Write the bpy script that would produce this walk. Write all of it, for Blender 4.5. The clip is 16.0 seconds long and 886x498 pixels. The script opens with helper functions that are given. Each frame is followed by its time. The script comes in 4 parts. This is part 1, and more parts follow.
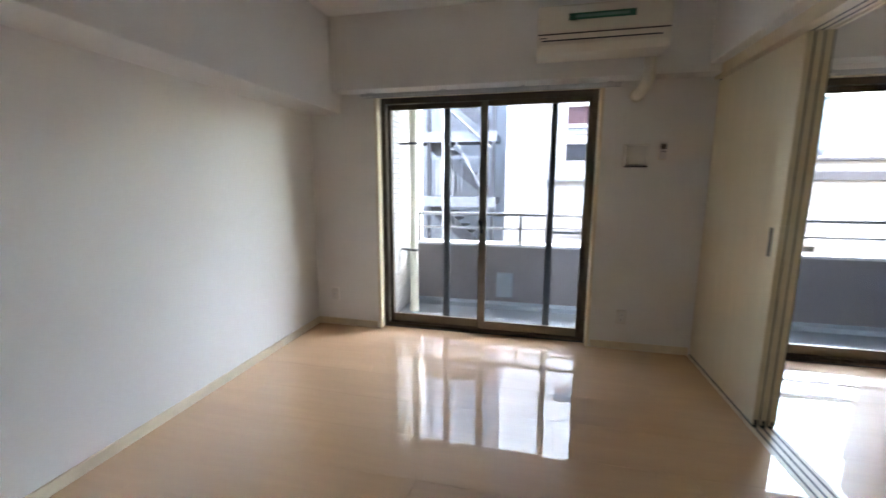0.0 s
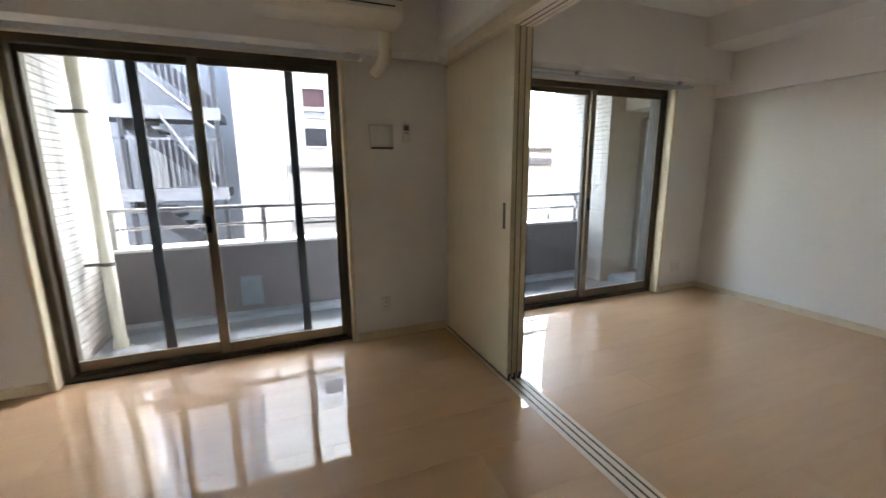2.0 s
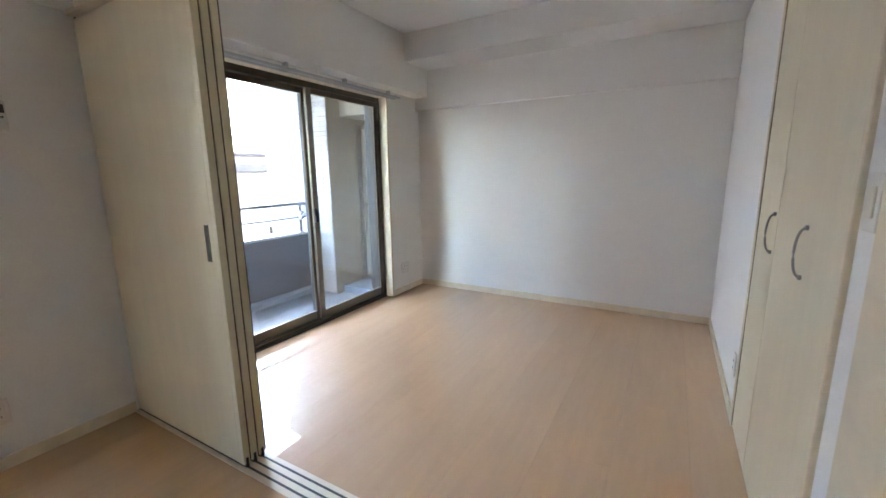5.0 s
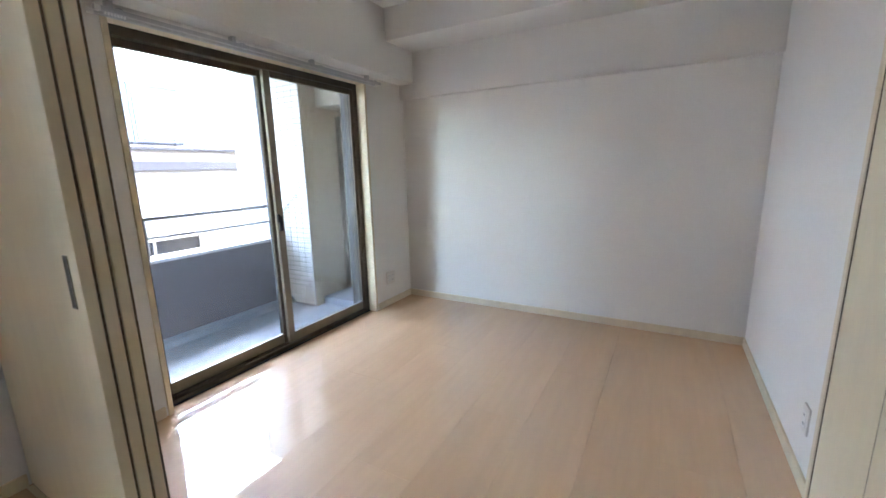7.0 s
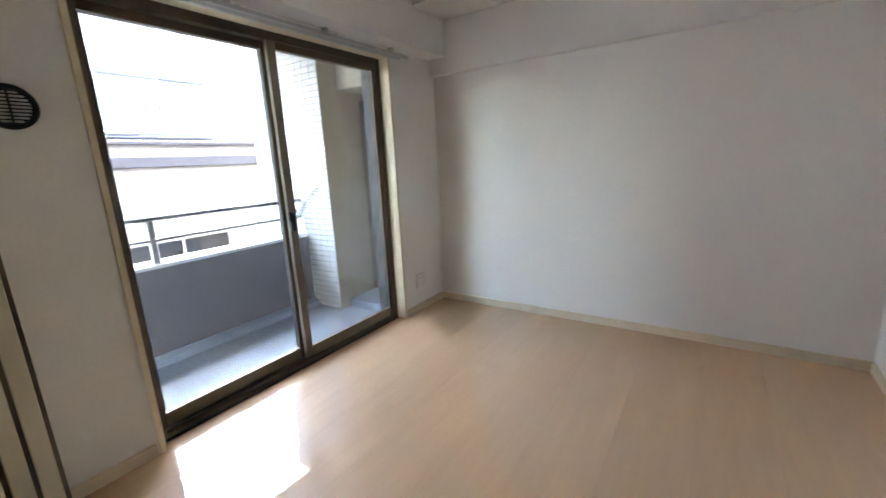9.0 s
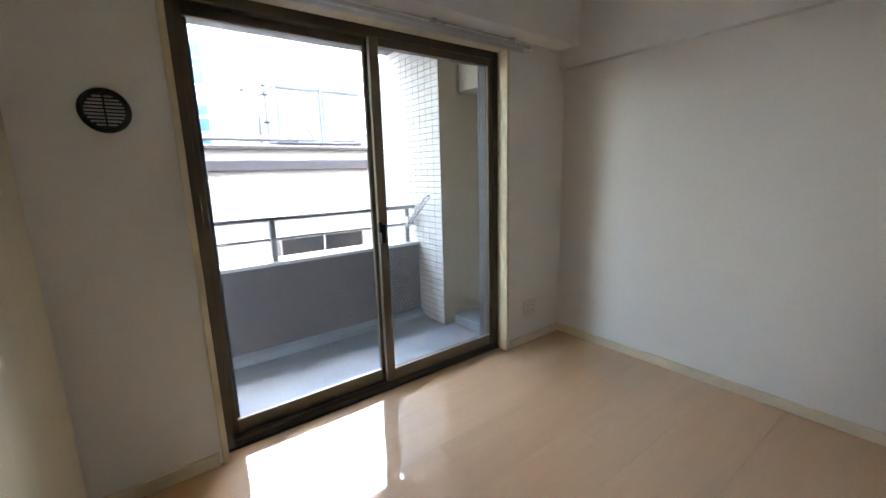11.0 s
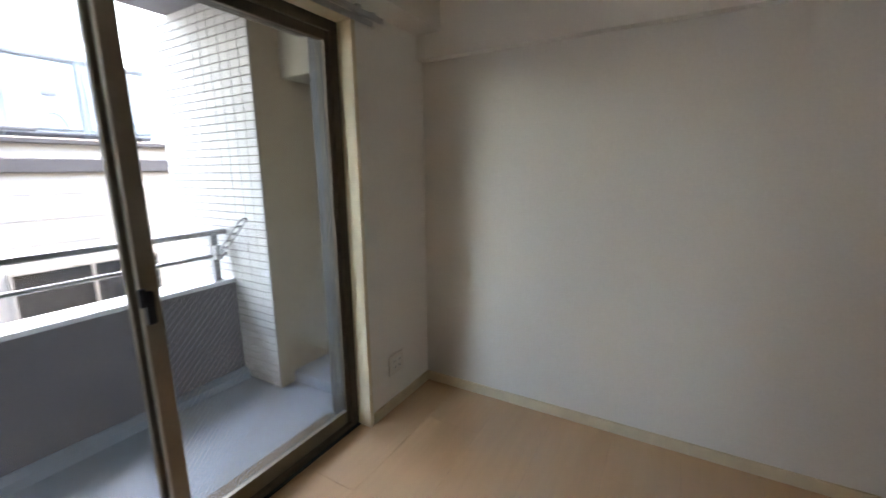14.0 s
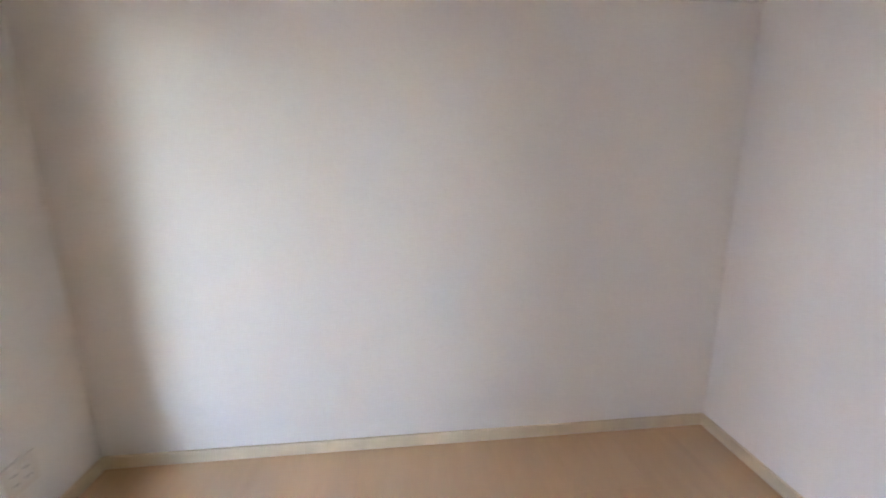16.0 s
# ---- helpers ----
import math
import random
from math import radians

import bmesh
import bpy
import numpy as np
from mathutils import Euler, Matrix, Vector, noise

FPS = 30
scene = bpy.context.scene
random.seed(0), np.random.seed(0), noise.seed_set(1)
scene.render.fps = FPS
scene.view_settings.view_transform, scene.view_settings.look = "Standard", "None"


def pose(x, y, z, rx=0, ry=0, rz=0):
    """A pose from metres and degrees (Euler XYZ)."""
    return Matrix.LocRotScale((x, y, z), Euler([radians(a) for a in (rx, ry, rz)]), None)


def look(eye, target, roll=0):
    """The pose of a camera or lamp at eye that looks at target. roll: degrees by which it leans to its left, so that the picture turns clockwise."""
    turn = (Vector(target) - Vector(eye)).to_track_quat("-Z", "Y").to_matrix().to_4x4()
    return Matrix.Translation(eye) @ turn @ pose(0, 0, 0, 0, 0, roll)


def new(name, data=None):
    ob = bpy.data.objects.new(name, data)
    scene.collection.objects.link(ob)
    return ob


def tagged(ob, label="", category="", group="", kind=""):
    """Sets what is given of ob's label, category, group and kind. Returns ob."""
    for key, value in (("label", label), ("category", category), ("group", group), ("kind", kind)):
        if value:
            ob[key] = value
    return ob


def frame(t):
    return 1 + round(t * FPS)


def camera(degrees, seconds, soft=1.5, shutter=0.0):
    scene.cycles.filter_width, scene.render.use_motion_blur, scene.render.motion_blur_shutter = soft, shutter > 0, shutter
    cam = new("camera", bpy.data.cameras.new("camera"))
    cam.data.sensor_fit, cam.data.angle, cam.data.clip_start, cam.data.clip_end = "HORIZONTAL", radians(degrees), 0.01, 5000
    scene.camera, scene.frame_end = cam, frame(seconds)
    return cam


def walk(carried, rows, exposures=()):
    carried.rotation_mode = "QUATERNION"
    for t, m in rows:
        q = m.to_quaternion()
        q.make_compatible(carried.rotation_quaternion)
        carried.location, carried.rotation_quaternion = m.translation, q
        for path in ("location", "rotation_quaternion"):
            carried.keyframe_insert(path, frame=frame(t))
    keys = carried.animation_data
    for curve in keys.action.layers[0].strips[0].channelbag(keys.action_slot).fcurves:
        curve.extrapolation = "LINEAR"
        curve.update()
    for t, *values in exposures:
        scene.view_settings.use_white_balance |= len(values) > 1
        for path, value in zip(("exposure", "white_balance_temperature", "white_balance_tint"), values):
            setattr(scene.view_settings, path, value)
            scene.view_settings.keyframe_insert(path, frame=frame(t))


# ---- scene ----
cam = camera(95.8, 16.0, 1.5, 0.5)
PATH = [
    (0, (0.244, 0.226, 1.303), (-0.202, 2.148, 0.974), 0.2),
    (0.5, (0.242, 0.339, 1.324), (0.148, 2.31, 1.0), -0.8),
    (1, (0.224, 0.415, 1.28), (0.466, 2.365, 0.91), -0.7),
    (1.5, (0.23, 0.478, 1.275), (0.727, 2.37, 0.856), 0.2),
    (2, (0.238, 0.604, 1.268), (0.973, 2.423, 0.879), -0.5),
    (2.5, (0.255, 0.673, 1.277), (1.212, 2.375, 0.845), 0.7),
    (3, (0.257, 0.76, 1.272), (1.52, 2.26, 0.881), -0.2),
    (3.5, (0.263, 0.847, 1.263), (1.767, 2.101, 0.855), -1.2),
    (4, (0.315, 0.894, 1.254), (1.905, 2.027, 0.819), -1.6),
    (4.5, (0.421, 0.941, 1.274), (2.094, 1.969, 0.895), -1.2),
    (5, (0.515, 0.989, 1.268), (2.221, 1.965, 0.898), -0.8),
    (7.5, (1.094, 1.249, 1.288), (2.804, 2.207, 0.89), -1.4),
    (8, (1.174, 1.317, 1.275), (2.884, 2.273, 0.87), -1.5),
    (8.5, (1.307, 1.397, 1.281), (3.001, 2.38, 0.877), -2.5),
    (9, (1.394, 1.459, 1.258), (3.012, 2.552, 0.825), -2.8),
    (9.5, (1.518, 1.486, 1.249), (2.93, 2.838, 0.825), -2.7),
    (10, (1.649, 1.486, 1.252), (2.871, 3.014, 0.838), -1.7),
    (12.5, (2.06, 1.891, 1.291), (3.22, 3.478, 0.923), -1.6),
    (13, (2.153, 1.96, 1.307), (3.427, 3.451, 0.915), -0.9),
    (13.5, (2.252, 2.046, 1.337), (3.746, 3.306, 0.913), 0.5),
    (14, (2.322, 2.169, 1.346), (4.018, 3.155, 0.957), -0.6),
    (14.5, (2.398, 2.22, 1.303), (4.226, 2.93, 0.912), -0.2),
    (15, (2.512, 2.176, 1.308), (4.427, 2.626, 0.946), -1.1),
    (15.5, (2.587, 2.222, 1.279), (4.548, 2.406, 0.934), -0.5),
    (16, (2.69, 2.108, 1.322), (4.635, 1.925, 0.892), -0.6),
]
EXPOSURES = [
    (0.0, 5.6, 7100, 15), (0.7, 5.55, 7500, 15), (1.5, 5.35, 7750, 15), (3.0, 5.3, 7950, 15), (3.5, 5.55, 7850, 15), (4.0, 5.85, 7350, 15), (5.0, 6.1, 6700, 15),
    (7.5, 6.1, 6600, 15), (8.5, 5.95, 6850, 15), (10.0, 5.6, 7250, 15), (12.5, 5.05, 7550, 15), (13.5, 5.05, 7700, 15), (14.5, 5.25, 7850, 19), (15.0, 5.7, 7850, 22),
    (16.0, 6.2, 7250, 23)]
walk(cam, [(t, look(eye, target, roll)) for t, eye, target, roll in PATH], EXPOSURES)


# ---- light ----
SUN_ELEVATION, SUN_AZIMUTH = radians(66), radians(84)
world = bpy.data.worlds.new("sky")
scene.world = world
world.use_nodes = True
wn = world.node_tree.nodes
sky = wn.new("ShaderNodeTexSky")
sky.sky_type = "NISHITA"
sky.sun_disc = False
sky.sun_elevation, sky.sun_rotation = SUN_ELEVATION, SUN_AZIMUTH
sky.air_density, sky.dust_density, sky.ozone_density = 1.0, 3.0, 1.0
wn["Background"].inputs["Strength"].default_value = 0.30
world.node_tree.links.new(sky.outputs["Color"], wn["Background"].inputs["Color"])
sun_data = bpy.data.lights.new("sun", "SUN")
sun_data.energy, sun_data.angle, sun_data.color = 0.05, radians(12), (1.0, 0.97, 0.93)
sun = new("sun", sun_data)
sun.matrix_world = look((math.sin(SUN_AZIMUTH) * 30, math.cos(SUN_AZIMUTH) * 30, 30 * math.tan(SUN_ELEVATION)), (0, 0, 0))


# ---- materials ----
def material(name, colour, rough=0.5, metal=0.0, grain=0.0, grain_scale=60.0, stain=0.06, stain_scale=2.0, bump=0.0,
             bump_scale=200.0, coat=0.0, random_value=0.0, island_value=0.0, stretch=(1, 1, 1), spec=0.5, rough_var=0.0):
    m = bpy.data.materials.new(name)
    m.use_nodes = True
    nt = m.node_tree
    n, link = nt.nodes, nt.links.new
    b = n["Principled BSDF"]
    b.inputs["Roughness"].default_value = rough
    b.inputs["Metallic"].default_value = metal
    b.inputs["Specular IOR Level"].default_value = spec
    b.inputs["Coat Weight"].default_value = coat
    b.inputs["Coat Roughness"].default_value = 0.02
    co = n.new("ShaderNodeTexCoord")
    mp = n.new("ShaderNodeMapping")
    mp.inputs["Scale"].default_value = stretch
    link(co.outputs["Object"], mp.inputs["Vector"])
    if random_value:
        seed = n.new("ShaderNodeObjectInfo")
        shift = n.new("ShaderNodeVectorMath")
        shift.operation = "SCALE"
        shift.inputs[0].default_value = (37.0, 53.0, 11.0)
        link(seed.outputs["Random"], shift.inputs["Scale"])
        link(shift.outputs[0], mp.inputs["Location"])

    def noise_tex(scale, detail):
        t = n.new("ShaderNodeTexNoise")
        t.inputs["Scale"].default_value = scale
        t.inputs["Detail"].default_value = detail
        link(mp.outputs["Vector"], t.inputs["Vector"])
        return t

    def mul(a, bb):
        x = n.new("ShaderNodeMath")
        x.operation = "MULTIPLY"
        link(a, x.inputs[0])
        link(bb, x.inputs[1])
        return x.outputs[0]

    def ranged(sock, lo, hi):
        r = n.new("ShaderNodeMapRange")
        r.inputs["From Min"].default_value, r.inputs["From Max"].default_value = 0.25, 0.75
        r.inputs["To Min"].default_value, r.inputs["To Max"].default_value = lo, hi
        link(sock, r.inputs["Value"])
        return r.outputs[0]

    big = noise_tex(stain_scale, 4)
    value = ranged(big.outputs["Fac"], 1 - stain, 1 + stain)
    if grain:
        value = mul(value, ranged(noise_tex(grain_scale, 6).outputs["Fac"], 1 - grain, 1 + grain))
    if random_value:
        oi = n.new("ShaderNodeObjectInfo")
        r = n.new("ShaderNodeMapRange")
        r.inputs["To Min"].default_value, r.inputs["To Max"].default_value = 1 - random_value, 1 + random_value
        link(oi.outputs["Random"], r.inputs["Value"])
        value = mul(value, r.outputs[0])
    if island_value:
        ge = n.new("ShaderNodeNewGeometry")
        r = n.new("ShaderNodeMapRange")
        r.inputs["To Min"].default_value, r.inputs["To Max"].default_value = 1 - island_value, 1 + island_value
        link(ge.outputs["Random Per Island"], r.inputs["Value"])
        value = mul(value, r.outputs[0])
    hsv = n.new("ShaderNodeHueSaturation")
    hsv.inputs["Color"].default_value = (*colour, 1)
    link(value, hsv.inputs["Value"])
    link(hsv.outputs["Color"], b.inputs["Base Color"])
    if rough_var:
        link(ranged(noise_tex(stain_scale * 2.3, 5).outputs["Fac"], rough - rough_var, rough + rough_var), b.inputs["Roughness"])
    if bump:
        bp = n.new("ShaderNodeBump")
        bp.inputs["Strength"].default_value = bump
        bp.inputs["Distance"].default_value = 0.002
        link(noise_tex(bump_scale, 3).outputs["Fac"], bp.inputs["Height"])
        link(bp.outputs["Normal"], b.inputs["Normal"])
    return m


def glass_material(name, tint=(1, 1, 1), gloss=0.5):
    """Thin pane: clear, with a Fresnel-weighted mirror on top."""
    m = bpy.data.materials.new(name)
    m.use_nodes = True
    nt = m.node_tree
    n, link = nt.nodes, nt.links.new
    n.remove(n["Principled BSDF"])
    tr = n.new("ShaderNodeBsdfTransparent")
    tr.inputs["Color"].default_value = (*tint, 1)
    gl = n.new("ShaderNodeBsdfGlossy")
    gl.inputs["Roughness"].default_value = 0.02
    fr = n.new("ShaderNodeFresnel")
    fr.inputs["IOR"].default_value = 1.45
    k = n.new("ShaderNodeMath")
    k.operation = "MULTIPLY"
    k.inputs[1].default_value = gloss
    mx = n.new("ShaderNodeMixShader")
    link(fr.outputs[0], k.inputs[0])
    link(k.outputs[0], mx.inputs[0])
    link(tr.outputs[0], mx.inputs[1])
    link(gl.outputs[0], mx.inputs[2])
    link(mx.outputs[0], n["Material Output"].inputs["Surface"])
    return m


def net_material(name, colour, cover):
    """Fine woven insect net: mostly holes."""
    m = bpy.data.materials.new(name)
    m.use_nodes = True
    nt = m.node_tree
    n, link = nt.nodes, nt.links.new
    b = n["Principled BSDF"]
    b.inputs["Base Color"].default_value = (*colour, 1)
    b.inputs["Roughness"].default_value = 0.8
    tr = n.new("ShaderNodeBsdfTransparent")
    mx = n.new("ShaderNodeMixShader")
    mx.inputs[0].default_value = cover
    link(tr.outputs[0], mx.inputs[1])
    link(b.outputs[0], mx.inputs[2])
    link(mx.outputs[0], n["Material Output"].inputs["Surface"])
    return m


WALLPAPER = material("wallpaper", (0.84, 0.81, 0.755), 0.85, grain=0.025, grain_scale=90, stain=0.02, stain_scale=1.2, bump=0.35, bump_scale=260)
CEILING = material("ceiling_paper", (0.84, 0.825, 0.79), 0.9, grain=0.02, grain_scale=80, stain=0.02, bump=0.35, bump_scale=240)
FLOOR = material("floor_sheet", (0.66, 0.41, 0.228), 0.5, spec=0.25, grain=0.03, grain_scale=5, stain=0.04, stain_scale=1.3, bump=0.02, bump_scale=30,
                 random_value=0.008, stretch=(0.8, 7, 1), coat=1.0, rough_var=0.04)
FLOOR.node_tree.nodes["Principled BSDF"].inputs["Coat IOR"].default_value = 2.0
def uneven_boards(m, tilt_x, tilt_y, wave):
    """Each board lies a little differently: tips the normals board by board, with a slow wave along it."""
    nt = m.node_tree
    n, link = nt.nodes, nt.links.new
    b = n["Principled BSDF"]
    oi = n.new("ShaderNodeObjectInfo")

    def spread(k, amount):
        a = n.new("ShaderNodeMath")
        a.operation = "MULTIPLY"
        a.inputs[1].default_value = k
        link(oi.outputs["Random"], a.inputs[0])
        f = n.new("ShaderNodeMath")
        f.operation = "FRACT"
        link(a.outputs[0], f.inputs[0])
        q = n.new("ShaderNodeMath")
        q.operation = "MULTIPLY_ADD"
        q.inputs[1].default_value, q.inputs[2].default_value = 2 * amount, -amount
        link(f.outputs[0], q.inputs[0])
        return q.outputs[0]

    tip = n.new("ShaderNodeCombineXYZ")
    link(spread(7.3, tilt_x), tip.inputs["X"])
    link(spread(17.9, tilt_y), tip.inputs["Y"])
    co = n.new("ShaderNodeTexCoord")
    wav = n.new("ShaderNodeTexNoise")
    wav.inputs["Scale"].default_value = 5.0
    wav.inputs["Detail"].default_value = 1.0
    link(co.outputs["Object"], wav.inputs["Vector"])
    bump = n.new("ShaderNodeBump")
    bump.inputs["Strength"].default_value = 1.0
    bump.inputs["Distance"].default_value = wave
    link(wav.outputs["Fac"], bump.inputs["Height"])
    add = n.new("ShaderNodeVectorMath")
    add.operation = "ADD"
    link(bump.outputs["Normal"], add.inputs[0])
    link(tip.outputs[0], add.inputs[1])
    unit = n.new("ShaderNodeVectorMath")
    unit.operation = "NORMALIZE"
    link(add.outputs[0], unit.inputs[0])
    link(unit.outputs[0], b.inputs["Coat Normal"])


uneven_boards(FLOOR, 0.007, 0.002, 0.0006)
JOINT = material("floor_joint", (0.54, 0.35, 0.19), 0.6)
MAPLE = material("maple_sheet", (0.73, 0.635, 0.445), 0.38, grain=0.025, grain_scale=14, stain=0.03, stretch=(8, 8, 0.6), bump=0.05, bump_scale=40)
MAPLE_TRIM = material("maple_trim", (0.74, 0.625, 0.44), 0.45, grain=0.06, grain_scale=16, stain=0.04, stretch=(1, 1, 1), bump=0.05)
SCREEN_BAR = material("screen_bar_aluminium", (0.10, 0.105, 0.115), 0.45, metal=0.3, grain=0.04, stain=0.05)
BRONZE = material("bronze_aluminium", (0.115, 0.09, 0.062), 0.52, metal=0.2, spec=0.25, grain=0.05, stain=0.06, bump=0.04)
# BRONZE lightened for the light on sash parts; plain metal on pulls and lips
BRONZE_LIT = material("lit_lighter_bronze", (0.22, 0.185, 0.14), 0.36, metal=0.6, grain=0.04, stain=0.05, bump=0.03)
BLACK = material("black_rubber", (0.015, 0.015, 0.017), 0.55, stain=0.1)
# brown of the strips that stand for shade in narrow door gaps
GAP_SHADE = material("gap_shade_brown", (0.10, 0.07, 0.042), 0.8, stain=0.1)
DARK_TRACK = material("dark_track", (0.06, 0.045, 0.035), 0.5, stain=0.1)
STEEL = material("brushed_steel", (0.55, 0.54, 0.52), 0.32, metal=1.0, grain=0.05, stretch=(1, 1, 12))
SATIN = material("satin_nickel", (0.30, 0.285, 0.265), 0.36, metal=0.9, grain=0.04)
VENT_PLASTIC = material("dulled_plastic", (0.68, 0.66, 0.63), 0.5, stain=0.04, grain=0.02)
PLATE_PLASTIC = material("plate_plastic", (0.76, 0.72, 0.65), 0.45, stain=0.03, grain=0.02)
WHITE_PLASTIC = material("white_plastic", (0.78, 0.76, 0.71), 0.4, stain=0.02, grain=0.01)
IVORY_PLASTIC = material("aged_plastic", (0.74, 0.68, 0.56), 0.45, stain=0.04, grain=0.02)
GREEN_LABEL = material("green_label", (0.02, 0.14, 0.08), 0.35, stain=0.05)
PALE_PRINT = material("pale_print", (0.14, 0.30, 0.24), 0.4, stain=0.05)
TILE = material("glazed_tile", (0.52, 0.49, 0.455), 0.3, stain=0.05, grain=0.04, grain_scale=40, random_value=0.08, island_value=0.08, bump=0.08, bump_scale=60)
MORTAR = material("tile_mortar", (0.20, 0.18, 0.16), 0.9, grain=0.1, grain_scale=120, bump=0.3)
RENDER_BEIGE = material("beige_render", (0.29, 0.235, 0.165), 0.9, grain=0.08, grain_scale=120, stain=0.08, stain_scale=1.5, bump=0.5, bump_scale=180)
SOFFIT = material("grey_soffit", (0.22, 0.21, 0.215), 0.9, grain=0.06, grain_scale=90, stain=0.08, stain_scale=1.2, bump=0.4, bump_scale=150)
CREAM_RENDER = material("cream_render", (0.34, 0.30, 0.235), 0.9, grain=0.06, grain_scale=110, stain=0.06, bump=0.4, bump_scale=170)
PARAPET = material("taupe_render", (0.155, 0.142, 0.145), 0.9, grain=0.04, grain_scale=140, stain=0.07, stain_scale=1.6, bump=0.12, bump_scale=160)
CAPPING = material("pale_capping", (0.72, 0.72, 0.71), 0.55, grain=0.04, stain=0.06)
BALCONY = material("grey_waterproof_sheet", (0.25, 0.285, 0.32), 0.6, grain=0.05, grain_scale=60, stain=0.12, stain_scale=2.5, bump=0.08, bump_scale=120)
RAIL = material("grey_aluminium", (0.34, 0.33, 0.325), 0.42, metal=0.5, stain=0.06, grain=0.03)
BARE_ALU = material("bare_aluminium", (0.55, 0.55, 0.56), 0.35, metal=0.7, stain=0.05)
PIPE = material("cream_pipe", (0.68, 0.64, 0.52), 0.5, stain=0.07, grain=0.03)
PANEL_BOARD = material("partition_board", (0.36, 0.33, 0.275), 0.7, stain=0.05, grain=0.04)
FACADE = material("white_facade", (0.31, 0.302, 0.30), 0.85, grain=0.05, grain_scale=25, stain=0.07, stain_scale=0.7, bump=0.3, bump_scale=60)
GREY_BAND = material("grey_flashing", (0.05, 0.05, 0.06), 0.5, stain=0.1, stain_scale=1.0, grain=0.05)
TANK = material("tank_panel", (0.20, 0.235, 0.26), 0.5, stain=0.06, grain=0.03)
STAIR_STEEL = material("stair_steel", (0.026, 0.029, 0.036), 0.5, metal=0.3, stain=0.12, grain=0.06)
STAIR_WALL = material("stair_house_wall", (0.17, 0.182, 0.205), 0.8, stain=0.1, stain_scale=0.6, grain=0.06)
FAR_WHITE = material("far_white_wall", (0.36, 0.36, 0.365), 0.85, stain=0.05, stain_scale=0.4, grain=0.03, grain_scale=10)
FAR_CYAN = material("far_pale_wall", (0.42, 0.47, 0.50), 0.8, stain=0.05, stain_scale=0.3)
FAR_GREY = material("far_grey_wall", (0.11, 0.12, 0.138), 0.8, stain=0.06, stain_scale=0.3)
DARK_WINDOW = material("dark_window", (0.014, 0.016, 0.02), 0.12, stain=0.1)
BLUE_GLASS = material("blue_glass", (0.022, 0.085, 0.19), 0.25, stain=0.12, stain_scale=0.8)
MAROON = material("maroon_cloth", (0.024, 0.005, 0.008), 0.8, stain=0.1)
GROUND = material("asphalt", (0.06, 0.06, 0.062), 0.9, grain=0.15, grain_scale=20, stain=0.15, stain_scale=0.2, bump=0.4)
GLASS = glass_material("window_glass", (0.80, 0.83, 0.82), 0.35)
NET = net_material("insect_net", (0.10, 0.10, 0.10), 0.14)
WIRE = material("glass_wire", (0.5, 0.49, 0.47), 0.5, metal=0.0)


# ---- mesh helpers ----
def add_box(bm, x0, x1, y0, y1, z0, z1, bevel=0.0, segments=1):
    r = bmesh.ops.create_cube(bm, size=1.0, matrix=Matrix.Translation(((x0 + x1) / 2, (y0 + y1) / 2, (z0 + z1) / 2)) @
                              Matrix.Diagonal((abs(x1 - x0), abs(y1 - y0), abs(z1 - z0), 1)))
    if bevel:
        edges = list({e for v in r["verts"] for e in v.link_edges})
        bmesh.ops.bevel(bm, geom=edges, offset=bevel, segments=segments, affect="EDGES", profile=0.5)
    return bm


def box(x0, x1, y0, y1, z0, z1, bevel=0.0, segments=1):
    return add_box(bmesh.new(), x0, x1, y0, y1, z0, z1, bevel, segments)


def add_cyl(bm, a, b, r, sides=16, r2=None):
    a, b = Vector(a), Vector(b)
    d = b - a
    m = Matrix.Translation((a + b) / 2) @ d.to_track_quat("Z", "Y").to_matrix().to_4x4()
    bmesh.ops.create_cone(bm, cap_ends=True, segments=sides, radius1=r, radius2=r if r2 is None else r2, depth=d.length, matrix=m)
    return bm


def add_tube(bm, points, r, sides=10):
    """A round bar swept through points."""
    pts = [Vector(p) for p in points]
    rings = []
    for i, p in enumerate(pts):
        d = (pts[min(i + 1, len(pts) - 1)] - pts[max(i - 1, 0)]).normalized()
        q = d.to_track_quat("Z", "Y")
        rings.append([bm.verts.new(p + q @ Vector((r * math.cos(2 * math.pi * k / sides), r * math.sin(2 * math.pi * k / sides), 0))) for k in range(sides)])
    for a, b in zip(rings, rings[1:]):
        for k in range(sides):
            bm.faces.new((a[k], a[(k + 1) % sides], b[(k + 1) % sides], b[k]))
    bm.faces.new(rings[0][::-1])
    bm.faces.new(rings[-1])
    return bm


def extrude_profile(points, axis, lo, hi):
    """A closed outline (pairs) swept along an axis."""
    bm = bmesh.new()
    def place(p, s):
        return {"x": (s, p[0], p[1]), "y": (p[0], s, p[1]), "z": (p[0], p[1], s)}[axis]
    a = [bm.verts.new(place(p, lo)) for p in points]
    b = [bm.verts.new(place(p, hi)) for p in points]
    n = len(points)
    for i in range(n):
        bm.faces.new((a[i], a[(i + 1) % n], b[(i + 1) % n], b[i]))
    bm.faces.new(a[::-1])
    bm.faces.new(b)
    bmesh.ops.recalc_face_normals(bm, faces=bm.faces)
    return bm


def mesh_of(name, bm, mat, smooth=False):
    me = bpy.data.meshes.new(name)
    bm.to_mesh(me)
    bm.free()
    me.materials.append(mat)
    if smooth:
        for p in me.polygons:
            p.use_smooth = True
        me.set_sharp_from_angle(angle=radians(35))
    return me


